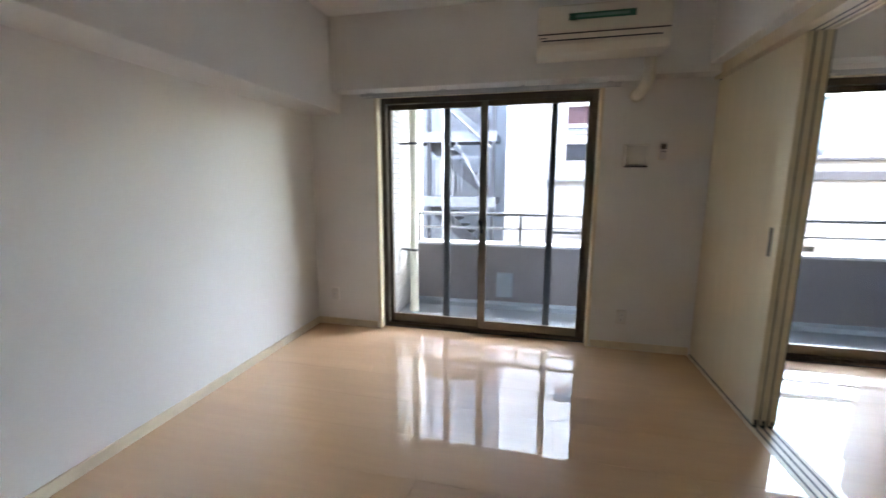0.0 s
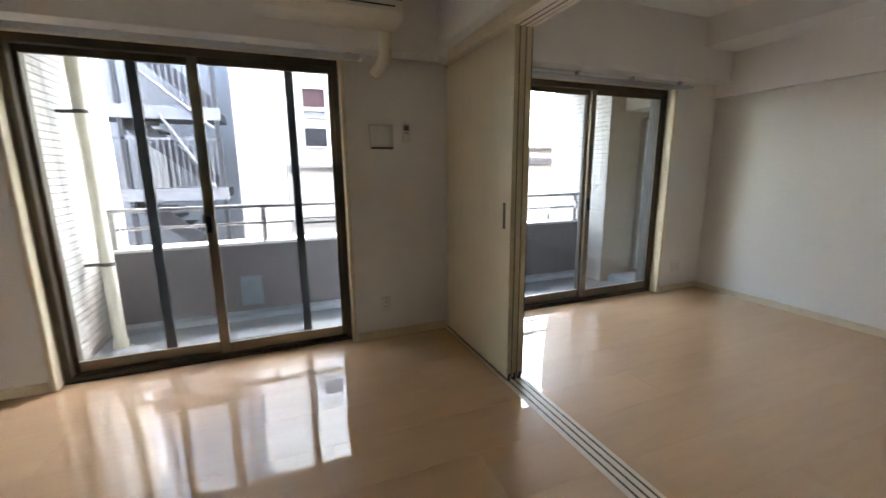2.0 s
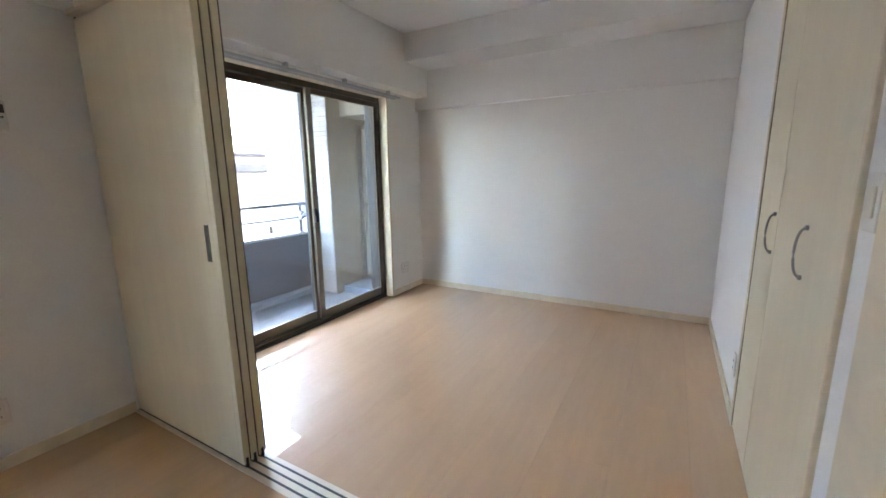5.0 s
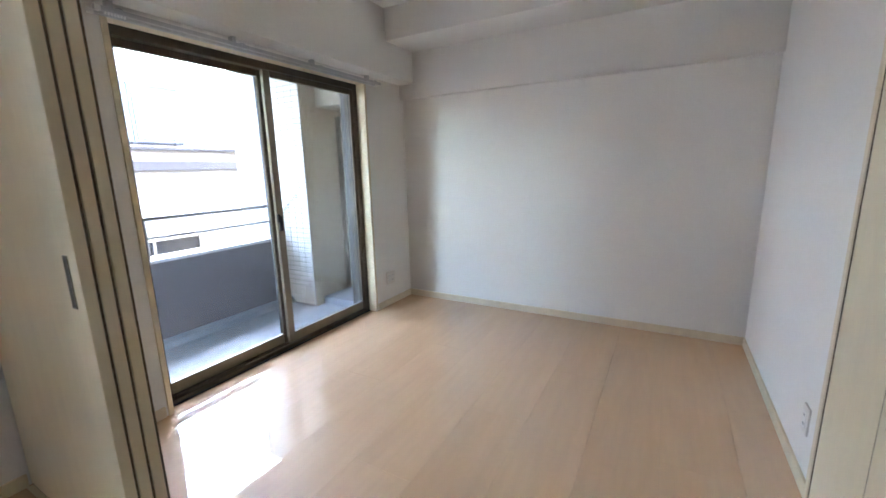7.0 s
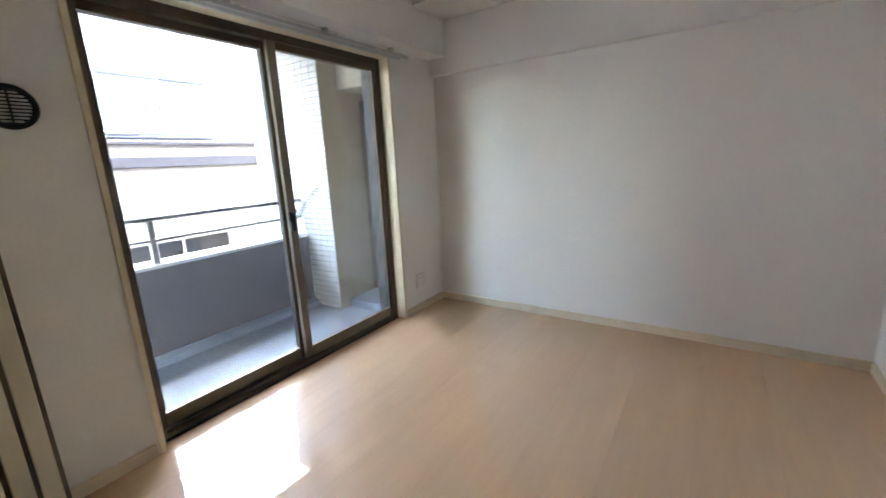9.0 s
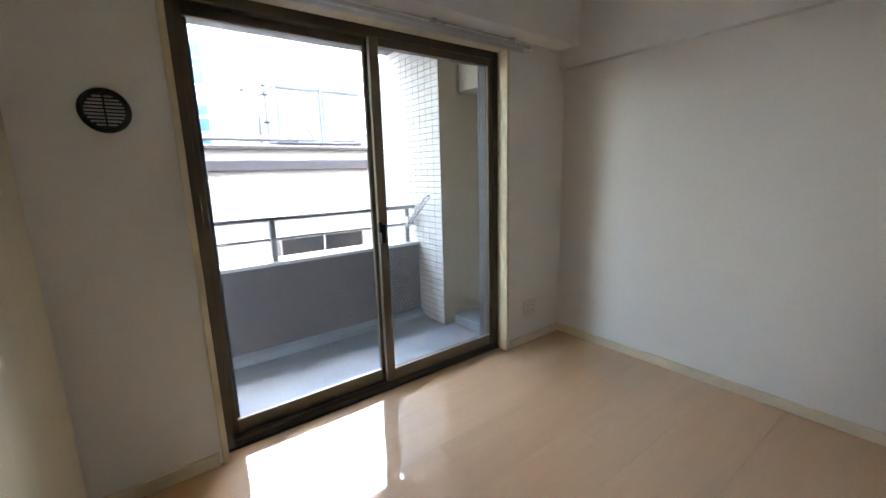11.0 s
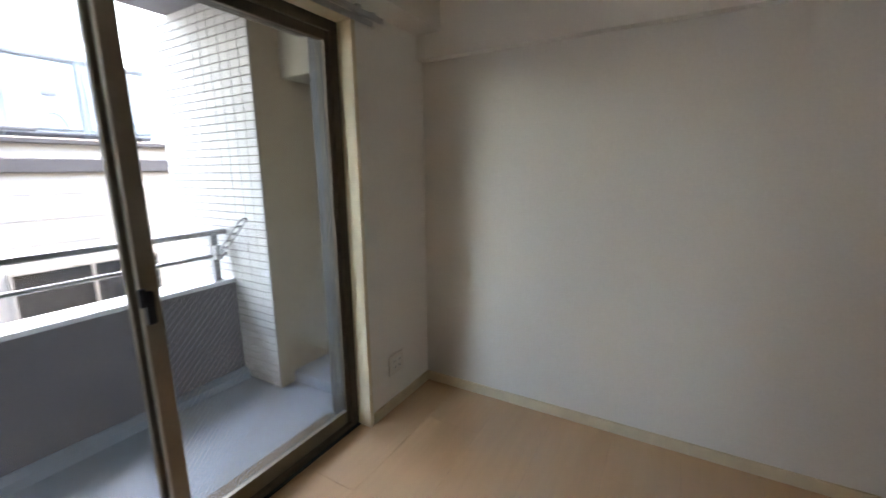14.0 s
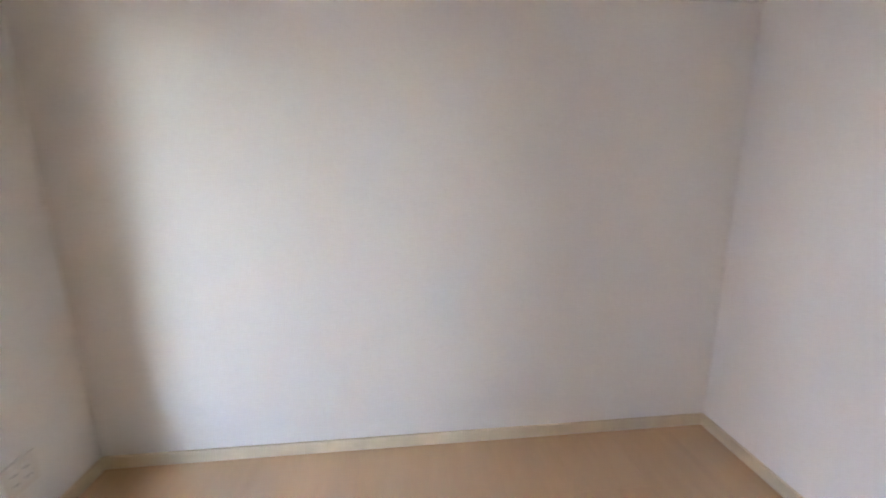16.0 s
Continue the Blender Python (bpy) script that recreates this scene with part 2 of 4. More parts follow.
def part(name, bm, mat, parent, label="", smooth=False):
    ob = new(name, mesh_of(name, bm, mat, smooth))
    ob.parent = parent
    return tagged(ob, label)


def thing(name, at, label, category, group=""):
    ob = new(name)
    ob.empty_display_size = 0.1
    ob.location = at
    return tagged(ob, label, category, group)


def structure(name, bm, mat, label, category="", smooth=False):
    return tagged(new(name, mesh_of(name, bm, mat, smooth)), label, category or name.split("_")[0], kind="structure")


# ---- plan ----
WEST, EAST, NORTH, SOUTH = -1.70, 4.365, 3.48, -2.2
NORTH_OUT = 3.74
CEIL = 2.575
BED_SOUTH = 0.632
W1 = (-1.098, 0.694)
W2 = (1.978, 3.80)
OPEN_TOP = 2.02
BEAM_Y, BEAM_Z = 3.32, 2.06
PART_X0, PART_X1 = 1.375, 1.572
BAL_Z = -0.18
PAR_Y, PAR_TOP = 4.90, 0.59

# ---- setting: rooms ----
bm = bmesh.new()
for x0, x1, z0, z1 in ((WEST - 0.2, W1[0], -0.3, 2.75), (W1[0], W1[1], OPEN_TOP, 2.75), (W1[0], W1[1], -0.3, -0.012), (W1[1], W2[0], -0.3, 2.75),
                       (W2[0], W2[1], OPEN_TOP, 2.75), (W2[0], W2[1], -0.3, -0.012), (W2[1], EAST + 0.2, -0.3, 2.75)):
    add_box(bm, x0, x1, NORTH, NORTH_OUT, z0, z1)
structure("wall_north", bm, WALLPAPER, "white papered wall with two balcony window openings", "wall")
structure("wall_west", box(WEST - 0.2, WEST, SOUTH, NORTH, -0.3, 2.75), WALLPAPER, "white papered living room side wall", "wall")
structure("wall_south", box(WEST - 0.2, PART_X0, SOUTH - 0.15, SOUTH, -0.3, 2.75), WALLPAPER, "plain white papered rear wall", "wall")
structure("wall_partition", box(PART_X0, PART_X1 - 0.02, SOUTH - 0.15, BED_SOUTH - 0.03, -0.3, 2.75), WALLPAPER, "white papered wall between the two rooms", "wall")
structure("wall_east", box(EAST, EAST + 0.2, BED_SOUTH - 0.7, NORTH, -0.3, 2.75), WALLPAPER, "white papered bedroom side wall", "wall")
CL0, CL1 = 1.722, 2.812
bm = bmesh.new()
add_box(bm, PART_X1 - 0.02, CL0, BED_SOUTH - 0.12, BED_SOUTH, -0.3, 2.75)
add_box(bm, CL0, CL1, BED_SOUTH - 0.12, BED_SOUTH, 2.36, 2.75)
add_box(bm, CL1, EAST, BED_SOUTH - 0.12, BED_SOUTH, -0.3, 2.75)
structure("wall_bedroom_south", bm, WALLPAPER, "white papered bedroom wall beside the closet", "wall")
structure("wall_closet_back", box(PART_X1 - 0.02, EAST, BED_SOUTH - 0.85, BED_SOUTH - 0.7, -0.3, 2.75), WALLPAPER, "plain closet back wall", "wall")
structure("ceiling", box(WEST - 0.2, EAST + 0.2, SOUTH - 0.15, NORTH_OUT, CEIL, CEIL + 0.2), CEILING, "white papered ceiling")
structure("beam_north_1", box(WEST, 1.45, BEAM_Y, NORTH - 0.001, 2.024, CEIL, 0.004, 2), WALLPAPER, "white papered boxed beam above the living room window", "beam")
structure("beam_north_2", box(1.45, EAST, BEAM_Y, NORTH - 0.001, BEAM_Z, CEIL, 0.004, 2), WALLPAPER, "white papered boxed beam above the bedroom window", "beam")
structure("beam_west", box(WEST, -1.40, SOUTH, BEAM_Y - 0.001, 1.868, CEIL, 0.006, 2), WALLPAPER, "white papered boxed beam along the living room wall", "beam")
structure("beam_west_end", box(WEST, -1.40, BEAM_Y - 0.001, NORTH - 0.001, 1.868, 2.026, 0.003), WALLPAPER, "end of the boxed beam under the window beam", "beam")
structure("beam_east_upper", box(3.90, EAST, BED_SOUTH, BEAM_Y - 0.001, 2.325, CEIL, 0.006, 2), WALLPAPER, "white papered deep boxed beam under the ceiling", "beam")
structure("beam_east_lower", box(4.30, EAST, BED_SOUTH, NORTH - 0.002, 1.935, 2.327, 0.006, 2), WALLPAPER, "white papered shallow boxed beam on the wall", "beam")
structure("header_partition", box(1.31, 1.60, SOUTH, BEAM_Y - 0.001, BEAM_Z + 0.01, CEIL, 0.006, 2), WALLPAPER, "white papered header above the sliding doors", "beam")

# floor base
structure("floor", box(WEST - 0.2, EAST + 0.2, SOUTH - 0.15, NORTH_OUT - 0.18, -0.3, -0.008), JOINT, "glossy pale maple board flooring", "floor")

def baseboard(name, x0, x1, y0, y1):
    structure(name, box(x0, x1, y0, y1, -0.004, 0.06, 0.004, 2), MAPLE_TRIM, "pale maple skirting board", "baseboard")

BT = 0.012
baseboard("baseboard_west", WEST, WEST + BT, SOUTH, NORTH)
baseboard("baseboard_north_1", WEST + BT, W1[0] - 0.012, NORTH - BT, NORTH)
baseboard("baseboard_north_2", W1[1] + 0.012, 1.42, NORTH - BT, NORTH)
baseboard("baseboard_north_3", 1.53, W2[0] - 0.012, NORTH - BT, NORTH)
baseboard("baseboard_north_4", W2[1] + 0.012, EAST - BT, NORTH - BT, NORTH)
baseboard("baseboard_east", EAST - BT, EAST, BED_SOUTH, NORTH)
baseboard("baseboard_south", CL1 + 0.012, EAST - BT, BED_SOUTH, BED_SOUTH + BT)
baseboard("baseboard_partition", PART_X0 - BT, PART_X0, SOUTH, BED_SOUTH - 0.06)


# ---- windows ----
def window_unit(name, opening, screen, wired, label):
    """A two-leaf aluminium sliding balcony window in a maple-lined opening."""
    x0, x1 = opening
    root = new(name)
    root.location = (0, 0, 0)
    tagged(root, label, "window", kind="structure")
    c = 0.025
    # wooden lining
    part("jamb_lining", box(x0, x0 + c, NORTH - 0.012, 3.555, -0.004, OPEN_TOP, 0.002), MAPLE_TRIM, root, "pale maple lining board")
    part("jamb_lining", box(x1 - c, x1, NORTH - 0.012, 3.555, -0.004, OPEN_TOP, 0.002), MAPLE_TRIM, root, "pale maple lining board")
    part("head_lining", box(x0 + c, x1 - c, NORTH - 0.012, 3.555, OPEN_TOP - c, OPEN_TOP, 0.002), MAPLE_TRIM, root, "pale maple lining board")
    a, b, top = x0 + c, x1 - c, OPEN_TOP - c
    f = 0.04
    ya, yb = 3.55, 3.738
    for px0, px1, pz0, pz1, py in ((x0, a + f, -0.004, OPEN_TOP, yb), (b - f, x1, -0.004, OPEN_TOP, 3.602), (b - 0.008, x1, -0.004, OPEN_TOP, yb),
                                   (a + f, b - f, top - 0.045, OPEN_TOP, yb), (a + f, b - f, -0.011, 0.03, yb)):
        # right outer jamb is blackened bronze, its shade put into the colour
        outer = px0 == b - 0.008
        part("window_frame", box(px0, px1, 3.603 if outer else ya + 0.006, py, pz0, pz1, 0.003), BLACK if outer else BRONZE, root, "dark bronze aluminium frame")
    for yr in (3.582, 3.622, 3.662):
        part("track_rail", box(a + f, b - f, yr - 0.003, yr + 0.003, 0.03, 0.04), BRONZE, root)
    part("sill_gasket", box(a, b, ya - 0.012, ya + 0.005, -0.003, 0.006, 0.002), BLACK, root, "black threshold strip")
    mid = (a + b) / 2 + 0.012
    s1, zt, zb = 0.055, top - 0.035, 0.036

    def sash(sx0, sx1, y, has_wire, inner):
        h = 0.014
        sh = new("sash")
        sh.parent = root
        # inner stile and bottom rail use the lit bronze, brightness put into the colour
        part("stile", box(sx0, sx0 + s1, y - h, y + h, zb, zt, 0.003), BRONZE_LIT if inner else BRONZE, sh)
        part("stile", box(sx1 - s1, sx1, y - h, y + h, zb, zt, 0.003), BRONZE, sh)
        part("rail", box(sx0 + s1, sx1 - s1, y - h, y + h, zt - 0.05, zt, 0.003), BRONZE, sh)
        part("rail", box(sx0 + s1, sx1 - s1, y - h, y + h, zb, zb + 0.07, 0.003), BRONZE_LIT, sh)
        pane = part("pane", box(sx0 + s1 - 0.005, sx1 - s1 + 0.005, y - 0.003, y + 0.003, zb + 0.065, zt - 0.045), GLASS, sh, "wired clear glass pane" if has_wire else "clear glass pane")
        pane.visible_shadow = False
        if has_wire:
            wx0, wx1, wz0, wz1 = sx0 + s1, sx1 - s1, zb + 0.07, 1.14
            verts, faces = [], []
            pitch = 0.026
            for sgn, t in ((1, 0.0004), (-1, 0.00015)) if wired == "right" else ((1, 0.0002), (-1, 0.0002)):
                k = wx0 - (wz1 - wz0)
                while k < wx1 + (wz1 - wz0):
                    # line x = k + sgn * (z - wz0), clipped to the pane
                    lo = max(wz0, wz0 + (wx0 - k) * sgn if sgn > 0 else wz0 + (k - wx1))
                    hi = min(wz1, wz0 + (wx1 - k) if sgn > 0 else wz0 + (k - wx0))
                    if hi - lo > 0.01:
                        xa, xb = k + sgn * (lo - wz0), k + sgn * (hi - wz0)
                        i = len(verts)
                        verts += [(xa - t * 1.4, y, lo), (xa + t * 1.4, y, lo), (xb + t * 1.4, y, hi), (xb - t * 1.4, y, hi)]
                        faces.append((i, i + 1, i + 2, i + 3))
                    k += pitch
            me = bpy.data.meshes.new("wire_mesh")
            me.from_pydata(verts, [], faces)
            me.materials.append(WIRE)
            wm = new("wire_mesh", me)
            wm.parent = sh
            tagged(wm, "fine diamond wire embedded in the glass", kind="stuff")
        return sh

    # the left leaf runs in the outer track, the other in the inner
    sash(a + 0.012, mid + 0.016, 3.622, wired == "left", False)
    inner = sash(mid - 0.026, b - 0.012, 3.582, wired == "right", True)
    lt = bmesh.new()
    add_box(lt, mid - 0.024, mid + 0.002, 3.545, 3.568, 0.88, 0.985, 0.004, 2)
    add_box(lt, mid - 0.042, mid - 0.02, 3.538, 3.556, 0.94, 1.00, 0.006, 2)
    part("latch", lt, BLACK, inner, "black crescent latch")
    # insect screen in the outermost track
    sc = new("insect_screen")
    sc.parent = root
    q0, q1 = screen
    for u0, u1, v0, v1 in ((q0, q0 + 0.06, zb, zt), (q1 - 0.055, q1, zb, zt), (q0 + 0.06, q1 - 0.055, zt - 0.03, zt), (q0 + 0.06, q1 - 0.055, zb, zb + 0.05)):
        part("screen_bar", box(u0, u1, 3.652, 3.672, v0, v1, 0.002), SCREEN_BAR, sc)
    nb = bmesh.new()
    nb.faces.new([nb.verts.new(v) for v in ((q0 + 0.03, 3.662, zb + 0.045), (q1 - 0.03, 3.662, zb + 0.045), (q1 - 0.03, 3.662, zt - 0.025), (q0 + 0.03, 3.662, zt - 0.025))])
    net = part("net", nb, NET, sc, "fine dark insect net")
    net.visible_shadow = False
    return root


window_unit("window_1", W1, (-0.55, 0.385), "left", "sliding balcony window in a dark bronze frame, closed")
window_unit("window_2", W2, (2.03, 2.935), "right", "sliding balcony window in a dark bronze frame, closed")


# ---- curtain rails ----
def curtain_rail(x0, x1, z, hang):
    root = thing("curtain_rail", ((x0 + x1) / 2, 3.41, z - hang), "double grey metal curtain rail fixed under the beam", "curtain rail", "curtain rails")
    half = (x1 - x0) / 2
    for dy in (-0.035, 0.025):
        bm = extrude_profile([(dy - 0.009, -0.045), (dy - 0.004, -0.045), (dy - 0.004, -0.041), (dy - 0.006, -0.041), (dy - 0.006, -0.031), (dy + 0.006, -0.031),
                              (dy + 0.006, -0.041), (dy + 0.004, -0.041), (dy + 0.004, -0.045), (dy + 0.009, -0.045), (dy + 0.009, -0.026), (dy - 0.009, -0.026)], "x", -half, half)
        rail = part("rail", bm, STEEL, root)
        for e in (-half, half):
            part("end_cap", box(e - 0.012, e + 0.012, dy - 0.011, dy + 0.011, -0.048, -0.023, 0.003), WHITE_PLASTIC, rail)
    n = 4
    for i in range(n):
        bx = -half + 0.08 + i * (2 * half - 0.16) / (n - 1)
        bm = box(bx - 0.012, bx + 0.012, -0.048, 0.066, -0.026, -0.020, 0.001)
        add_box(bm, bx - 0.012, bx + 0.012, 0.03, 0.066, -0.020, hang - 0.0005, 0.001)
        part("bracket", bm, STEEL, root)
    for i in range(7):
        gx = -half + 0.03 + i * 0.012
        part("runner", box(gx - 0.003, gx + 0.003, -0.041, -0.029, -0.056, -0.044, 0.002), WHITE_PLASTIC, root)


curtain_rail(-1.185, 0.80, 2.024, 0.0)
curtain_rail(1.93, 3.885, BEAM_Z, 0.03)

# ---- sliding partition doors ----
DOOR_Y0, DOOR_Y1 = 2.530, 3.462
def sliding_door(x, label, y0, handle):
    d = thing("sliding_door", (x, y0, 0.004), label, "door", "sliding partition doors")
    w, h, t = DOOR_Y1 - DOOR_Y0, 1.99, 0.0138
    part("panel", box(-t, t, 0.03, w, 0.014, h, 0.002), MAPLE, d, "pale maple sheet door leaf")
    part("edge_stile", box(-t - 0.001, t + 0.001, 0.0, 0.03, 0.014, h, 0.0015), MAPLE, d)
    part("bottom_gasket", box(-t + 0.004, t - 0.004, 0.002, w, 0.0, 0.014), DARK_TRACK, d, "dark bottom strip")
    for s in (-1, 1):
        if not handle and s < 0:
            continue
        hx = s * (t + 0.001)
        bm = bmesh.new()
        ya, yb, za, zb = 0.055, 0.082, 0.925, 1.075
        for q in ((ya, ya + 0.003, za, zb), (yb - 0.003, yb, za, zb), (ya, yb, za, za + 0.003), (ya, yb, zb - 0.003, zb)):
            add_box(bm, hx - 0.0015, hx + 0.0015, *q)
        pull = part("finger_pull", bm, BRONZE_LIT, d, "recessed metal finger pull")
        # flat dark sheet paints the shade inside the finger pull
        part("recess", box(hx - 0.0006, hx + 0.0006, ya + 0.003, yb - 0.003, za + 0.003, zb - 0.003), DARK_TRACK, pull)
    # dark strip fills the gap between leaves in place of its shade
    part("seal", box(t + 0.0012, 0.038 - t - 0.0014, 0.004, 0.024, 0.02, h, 0.0005), GAP_SHADE, d, "dark brown strip for the shade in the gap between door leaves")
    g = box(-0.0065, 0.0065, -0.003, 0.0, 0.0, 0.045, 0.001)
    part("guide", g, BLACK, d, "black bottom guide")
    return d


sliding_door(1.440, "pale maple sliding door stacked open, with a recessed pull", DOOR_Y0, True)
sliding_door(1.478, "pale maple sliding door stacked open behind another", DOOR_Y0, False)
sliding_door(1.516, "pale maple sliding door stacked open, facing the bedroom", DOOR_Y0, False)
ft = tagged(new("floor_track"), "three dark grooves of a sliding door track set in the floor", "door track")
ft.location = (1.458, 2.1, 0)
part("bed", box(-0.048, 0.088, BED_SOUTH - 2.1, NORTH - 0.013 - 2.1, -0.004, 0.0025, 0.001), MAPLE_TRIM, ft, "pale maple threshold strip")
for dx in (-0.018, 0.020, 0.058):
    part("groove", box(dx - 0.0045, dx + 0.0045, BED_SOUTH - 2.1, DOOR_Y1 - 2.1, 0.0028, 0.0036), DARK_TRACK, ft, "dark groove")
    part("lip", box(dx + 0.0045, dx + 0.006, BED_SOUTH - 2.1, DOOR_Y1 - 2.1, 0.0028, 0.0042), BRONZE_LIT, ft)
ht = tagged(new("head_track"), "pale maple head track above the sliding doors", "door track")
ht.location = (1.466, 2.1, BEAM_Z)
part("casing", box(-0.085, -0.064, BED_SOUTH - 2.1, BEAM_Y - 2.1 - 0.002, -0.062, 0.008, 0.002), MAPLE_TRIM, ht)
part("casing", box(0.064, 0.085, BED_SOUTH - 2.1, BEAM_Y - 2.1 - 0.002, -0.062, 0.008, 0.002), MAPLE_TRIM, ht)
part("soffit_board", box(-0.064, 0.064, BED_SOUTH - 2.1, NORTH - 2.1 - 0.002, -0.055, 0.009, 0.001), MAPLE_TRIM, ht)
for dx in (-0.007, 0.031):
    part("slot", box(dx - 0.003, dx + 0.003, BED_SOUTH - 2.1, NORTH - 2.1 - 0.01, -0.0572, -0.055), DARK_TRACK, ht)
# dark strip added where shade falls in the gap at the wall
ds = tagged(new("door_gap_shade"), "dark strip for the shaded gap between the stacked doors and the wall", "door frame", kind="structure")
part("strip", box(1.430, 1.528, DOOR_Y1 + 0.001, NORTH - 0.0125, 0.005, BEAM_Z - 0.056, 0.001), DARK_TRACK, ds)
jb = tagged(new("door_jamb"), "pale maple jamb post closing the sliding door opening", "door frame", kind="structure")
part("post", box(PART_X0 - 0.012, PART_X1, BED_SOUTH - 0.055, BED_SOUTH + 0.018, 0.0, BEAM_Z + 0.008, 0.003), MAPLE_TRIM, jb)

# ---- closet ----
closet = thing("closet", ((CL0 + CL1) / 2, BED_SOUTH, 0), "built-in closet with tall pale maple doors, closed", "closet")
cx = (CL0 + CL1) / 2
part("frame_post", box(CL1 - 0.018 - cx, CL1 + 0.012 - cx, -0.10, 0.014, 0, 2.36, 0.003), MAPLE_TRIM, closet)
part("frame_post", box(CL0 - 0.012 - cx, CL0 + 0.012 - cx, -0.10, 0.014, 0, 2.36, 0.003), MAPLE_TRIM, closet)
part("frame_head", box(CL0 + 0.012 - cx, CL1 - 0.018 - cx, -0.10, 0.014, 2.335, 2.372, 0.003), MAPLE_TRIM, closet)
DIV = 2.425
# dark strips laid over the closet gaps to stand for their shade
part("gap_strip", box(CL1 - 0.0225 - cx, CL1 - 0.0175 - cx, -0.012, 0.0095, 0.012, 2.33), GAP_SHADE, closet, "dark strip for the shaded gap beside the door leaf")
part("gap_strip", box(CL0 + 0.0115 - cx, CL0 + 0.0165 - cx, -0.012, 0.0095, 0.012, 2.33), GAP_SHADE, closet, "dark strip for the shaded gap beside the door leaf")
part("gap_strip", box(DIV - 0.0012 - cx, DIV + 0.0012 - cx, -0.012, 0.0072, 0.012, 2.33), GAP_SHADE, closet, "dark strip for the shaded gap between the door leaves")
for u0, u1, hx in ((DIV + 0.0015, CL1 - 0.022, 2.470), (CL0 + 0.016, DIV - 0.0015, 2.035)):
    leaf = part("closet_door", box(u0 - cx, u1 - cx, -0.014, 0.008, 0.012, 2.33, 0.0025), MAPLE, closet)
    pts = []
    for i in range(13):
        a = math.pi * i / 12
        pts.append((hx - cx, 0.008 + 0.025 * math.sin(a) ** 0.7, 1.025 + 0.074 * math.cos(a)))
    hb = add_tube(bmesh.new(), pts, 0.0036, 8)
    add_cyl(hb, (hx - cx, 0.006, 1.099), (hx - cx, 0.016, 1.099), 0.0075, 12)
    add_cyl(hb, (hx - cx, 0.006, 0.951), (hx - cx, 0.016, 0.951), 0.0075, 12)
    part("handle", hb, SATIN, leaf, "satin metal bow handle", smooth=True)


# ---- wall fittings ----
def wall_plate(name, at, w, h, label, category, kind, face="south"):
    """A plate on a wall; built facing -y, then turned."""
    root = thing(name, at, label, category)
    if face == "north":
        root.rotation_euler = (0, 0, math.pi)
    part("plate", box(-w / 2, w / 2, -0.009, -0.0005, -h / 2, h / 2, 0.003, 2), PLATE_PLASTIC, root)
    if kind == "outlet":
        n = max(1, round(w / 0.07))
        for i in range(n):
            ox = (i - (n - 1) / 2) * 0.046
            ins = part("socket", box(ox - 0.019, ox + 0.019, -0.0115, -0.008, -0.038, 0.038, 0.0015), WHITE_PLASTIC, root)
            for dz in (-0.019, 0.019):
                for dx in (-0.006, 0.006):
                    part("slot", box(ox + dx - 0.0012, ox + dx + 0.0012, -0.0122, -0.0112, dz - 0.005, dz + 0.005), BLACK, ins)
    elif kind == "switch":
        part("rocker", box(-0.02, 0.02, -0.0135, -0.008, -0.032, 0.032, 0.003, 2), IVORY_PLASTIC, root)
    elif kind == "vent":
        lid = part("cover", box(-w / 2 + 0.012, w / 2 - 0.012, -0.030, -0.008, -h / 2 + 0.012, h / 2 - 0.012, 0.008, 3), WHITE_PLASTIC, root)
        part("tab", box(-0.012, 0.012, -0.033, -0.029, -h / 2 + 0.02, -h / 2 + 0.028, 0.001), IVORY_PLASTIC, lid)
        # black strip stands for the shadow below the cover's lower edge
        part("air_slot", box(-w / 2 + 0.012, w / 2 - 0.012, -0.027, -0.0085, -h / 2 + 0.002, -h / 2 + 0.0115), BLACK, root, "dark strip for the shade under the cover")
    return root


wall_plate("air_inlet", (0.938, NORTH, 1.50), 0.178, 0.172, "square white plastic fresh air inlet cover on the wall", "air vent", "vent")
wall_plate("wall_outlet", (0.926, NORTH, 0.264), 0.07, 0.115, "white double power outlet low on the wall", "outlet", "outlet")
wall_plate("wall_outlet", (4.02, NORTH, 0.264), 0.13, 0.12, "wide white power outlet low on the wall", "outlet", "outlet")
wall_plate("wall_outlet", (2.957, BED_SOUTH, 0.267), 0.07, 0.115, "white power outlet beside the closet", "outlet", "outlet", "north")
wall_plate("light_switch", (1.641, BED_SOUTH, 1.20), 0.07, 0.12, "white light switch beside the closet", "switch", "switch", "north")
aer = wall_plate("aerial_outlet", (-1.52, NORTH, 0.293), 0.07, 0.115, "white aerial outlet low on the wall", "outlet", "plain")
part("jack", add_cyl(bmesh.new(), (0, -0.02, 0), (0, -0.008, 0), 0.006, 10), STEEL, aer, "small metal jack")

rc = thing("remote_control", (1.115, NORTH, 1.525), "slim white air conditioner remote in a wall holder", "remote control")
part("holder", box(-0.027, 0.027, -0.014, -0.0005, -0.058, -0.005, 0.003, 2), IVORY_PLASTIC, rc)
rb = part("body", box(-0.024, 0.024, -0.028, -0.0145, -0.052, 0.066, 0.004, 2), VENT_PLASTIC, rc)
part("display", box(-0.018, 0.018, -0.0288, -0.0275, 0.018, 0.054), DARK_TRACK, rb, "dark display")
for i in range(3):
    part("button", box(-0.012 + i * 0.009, -0.006 + i * 0.009, -0.0295, -0.0275, -0.004, 0.006, 0.0005), BLACK, rb)

# round ventilation opening with black louvres, coloured pale for the light they catch
rv = thing("round_vent", (1.782, NORTH, 1.505), "round black louvred ventilation grille in the wall", "air vent")
bm = bmesh.new()
R, N = 0.075, 40
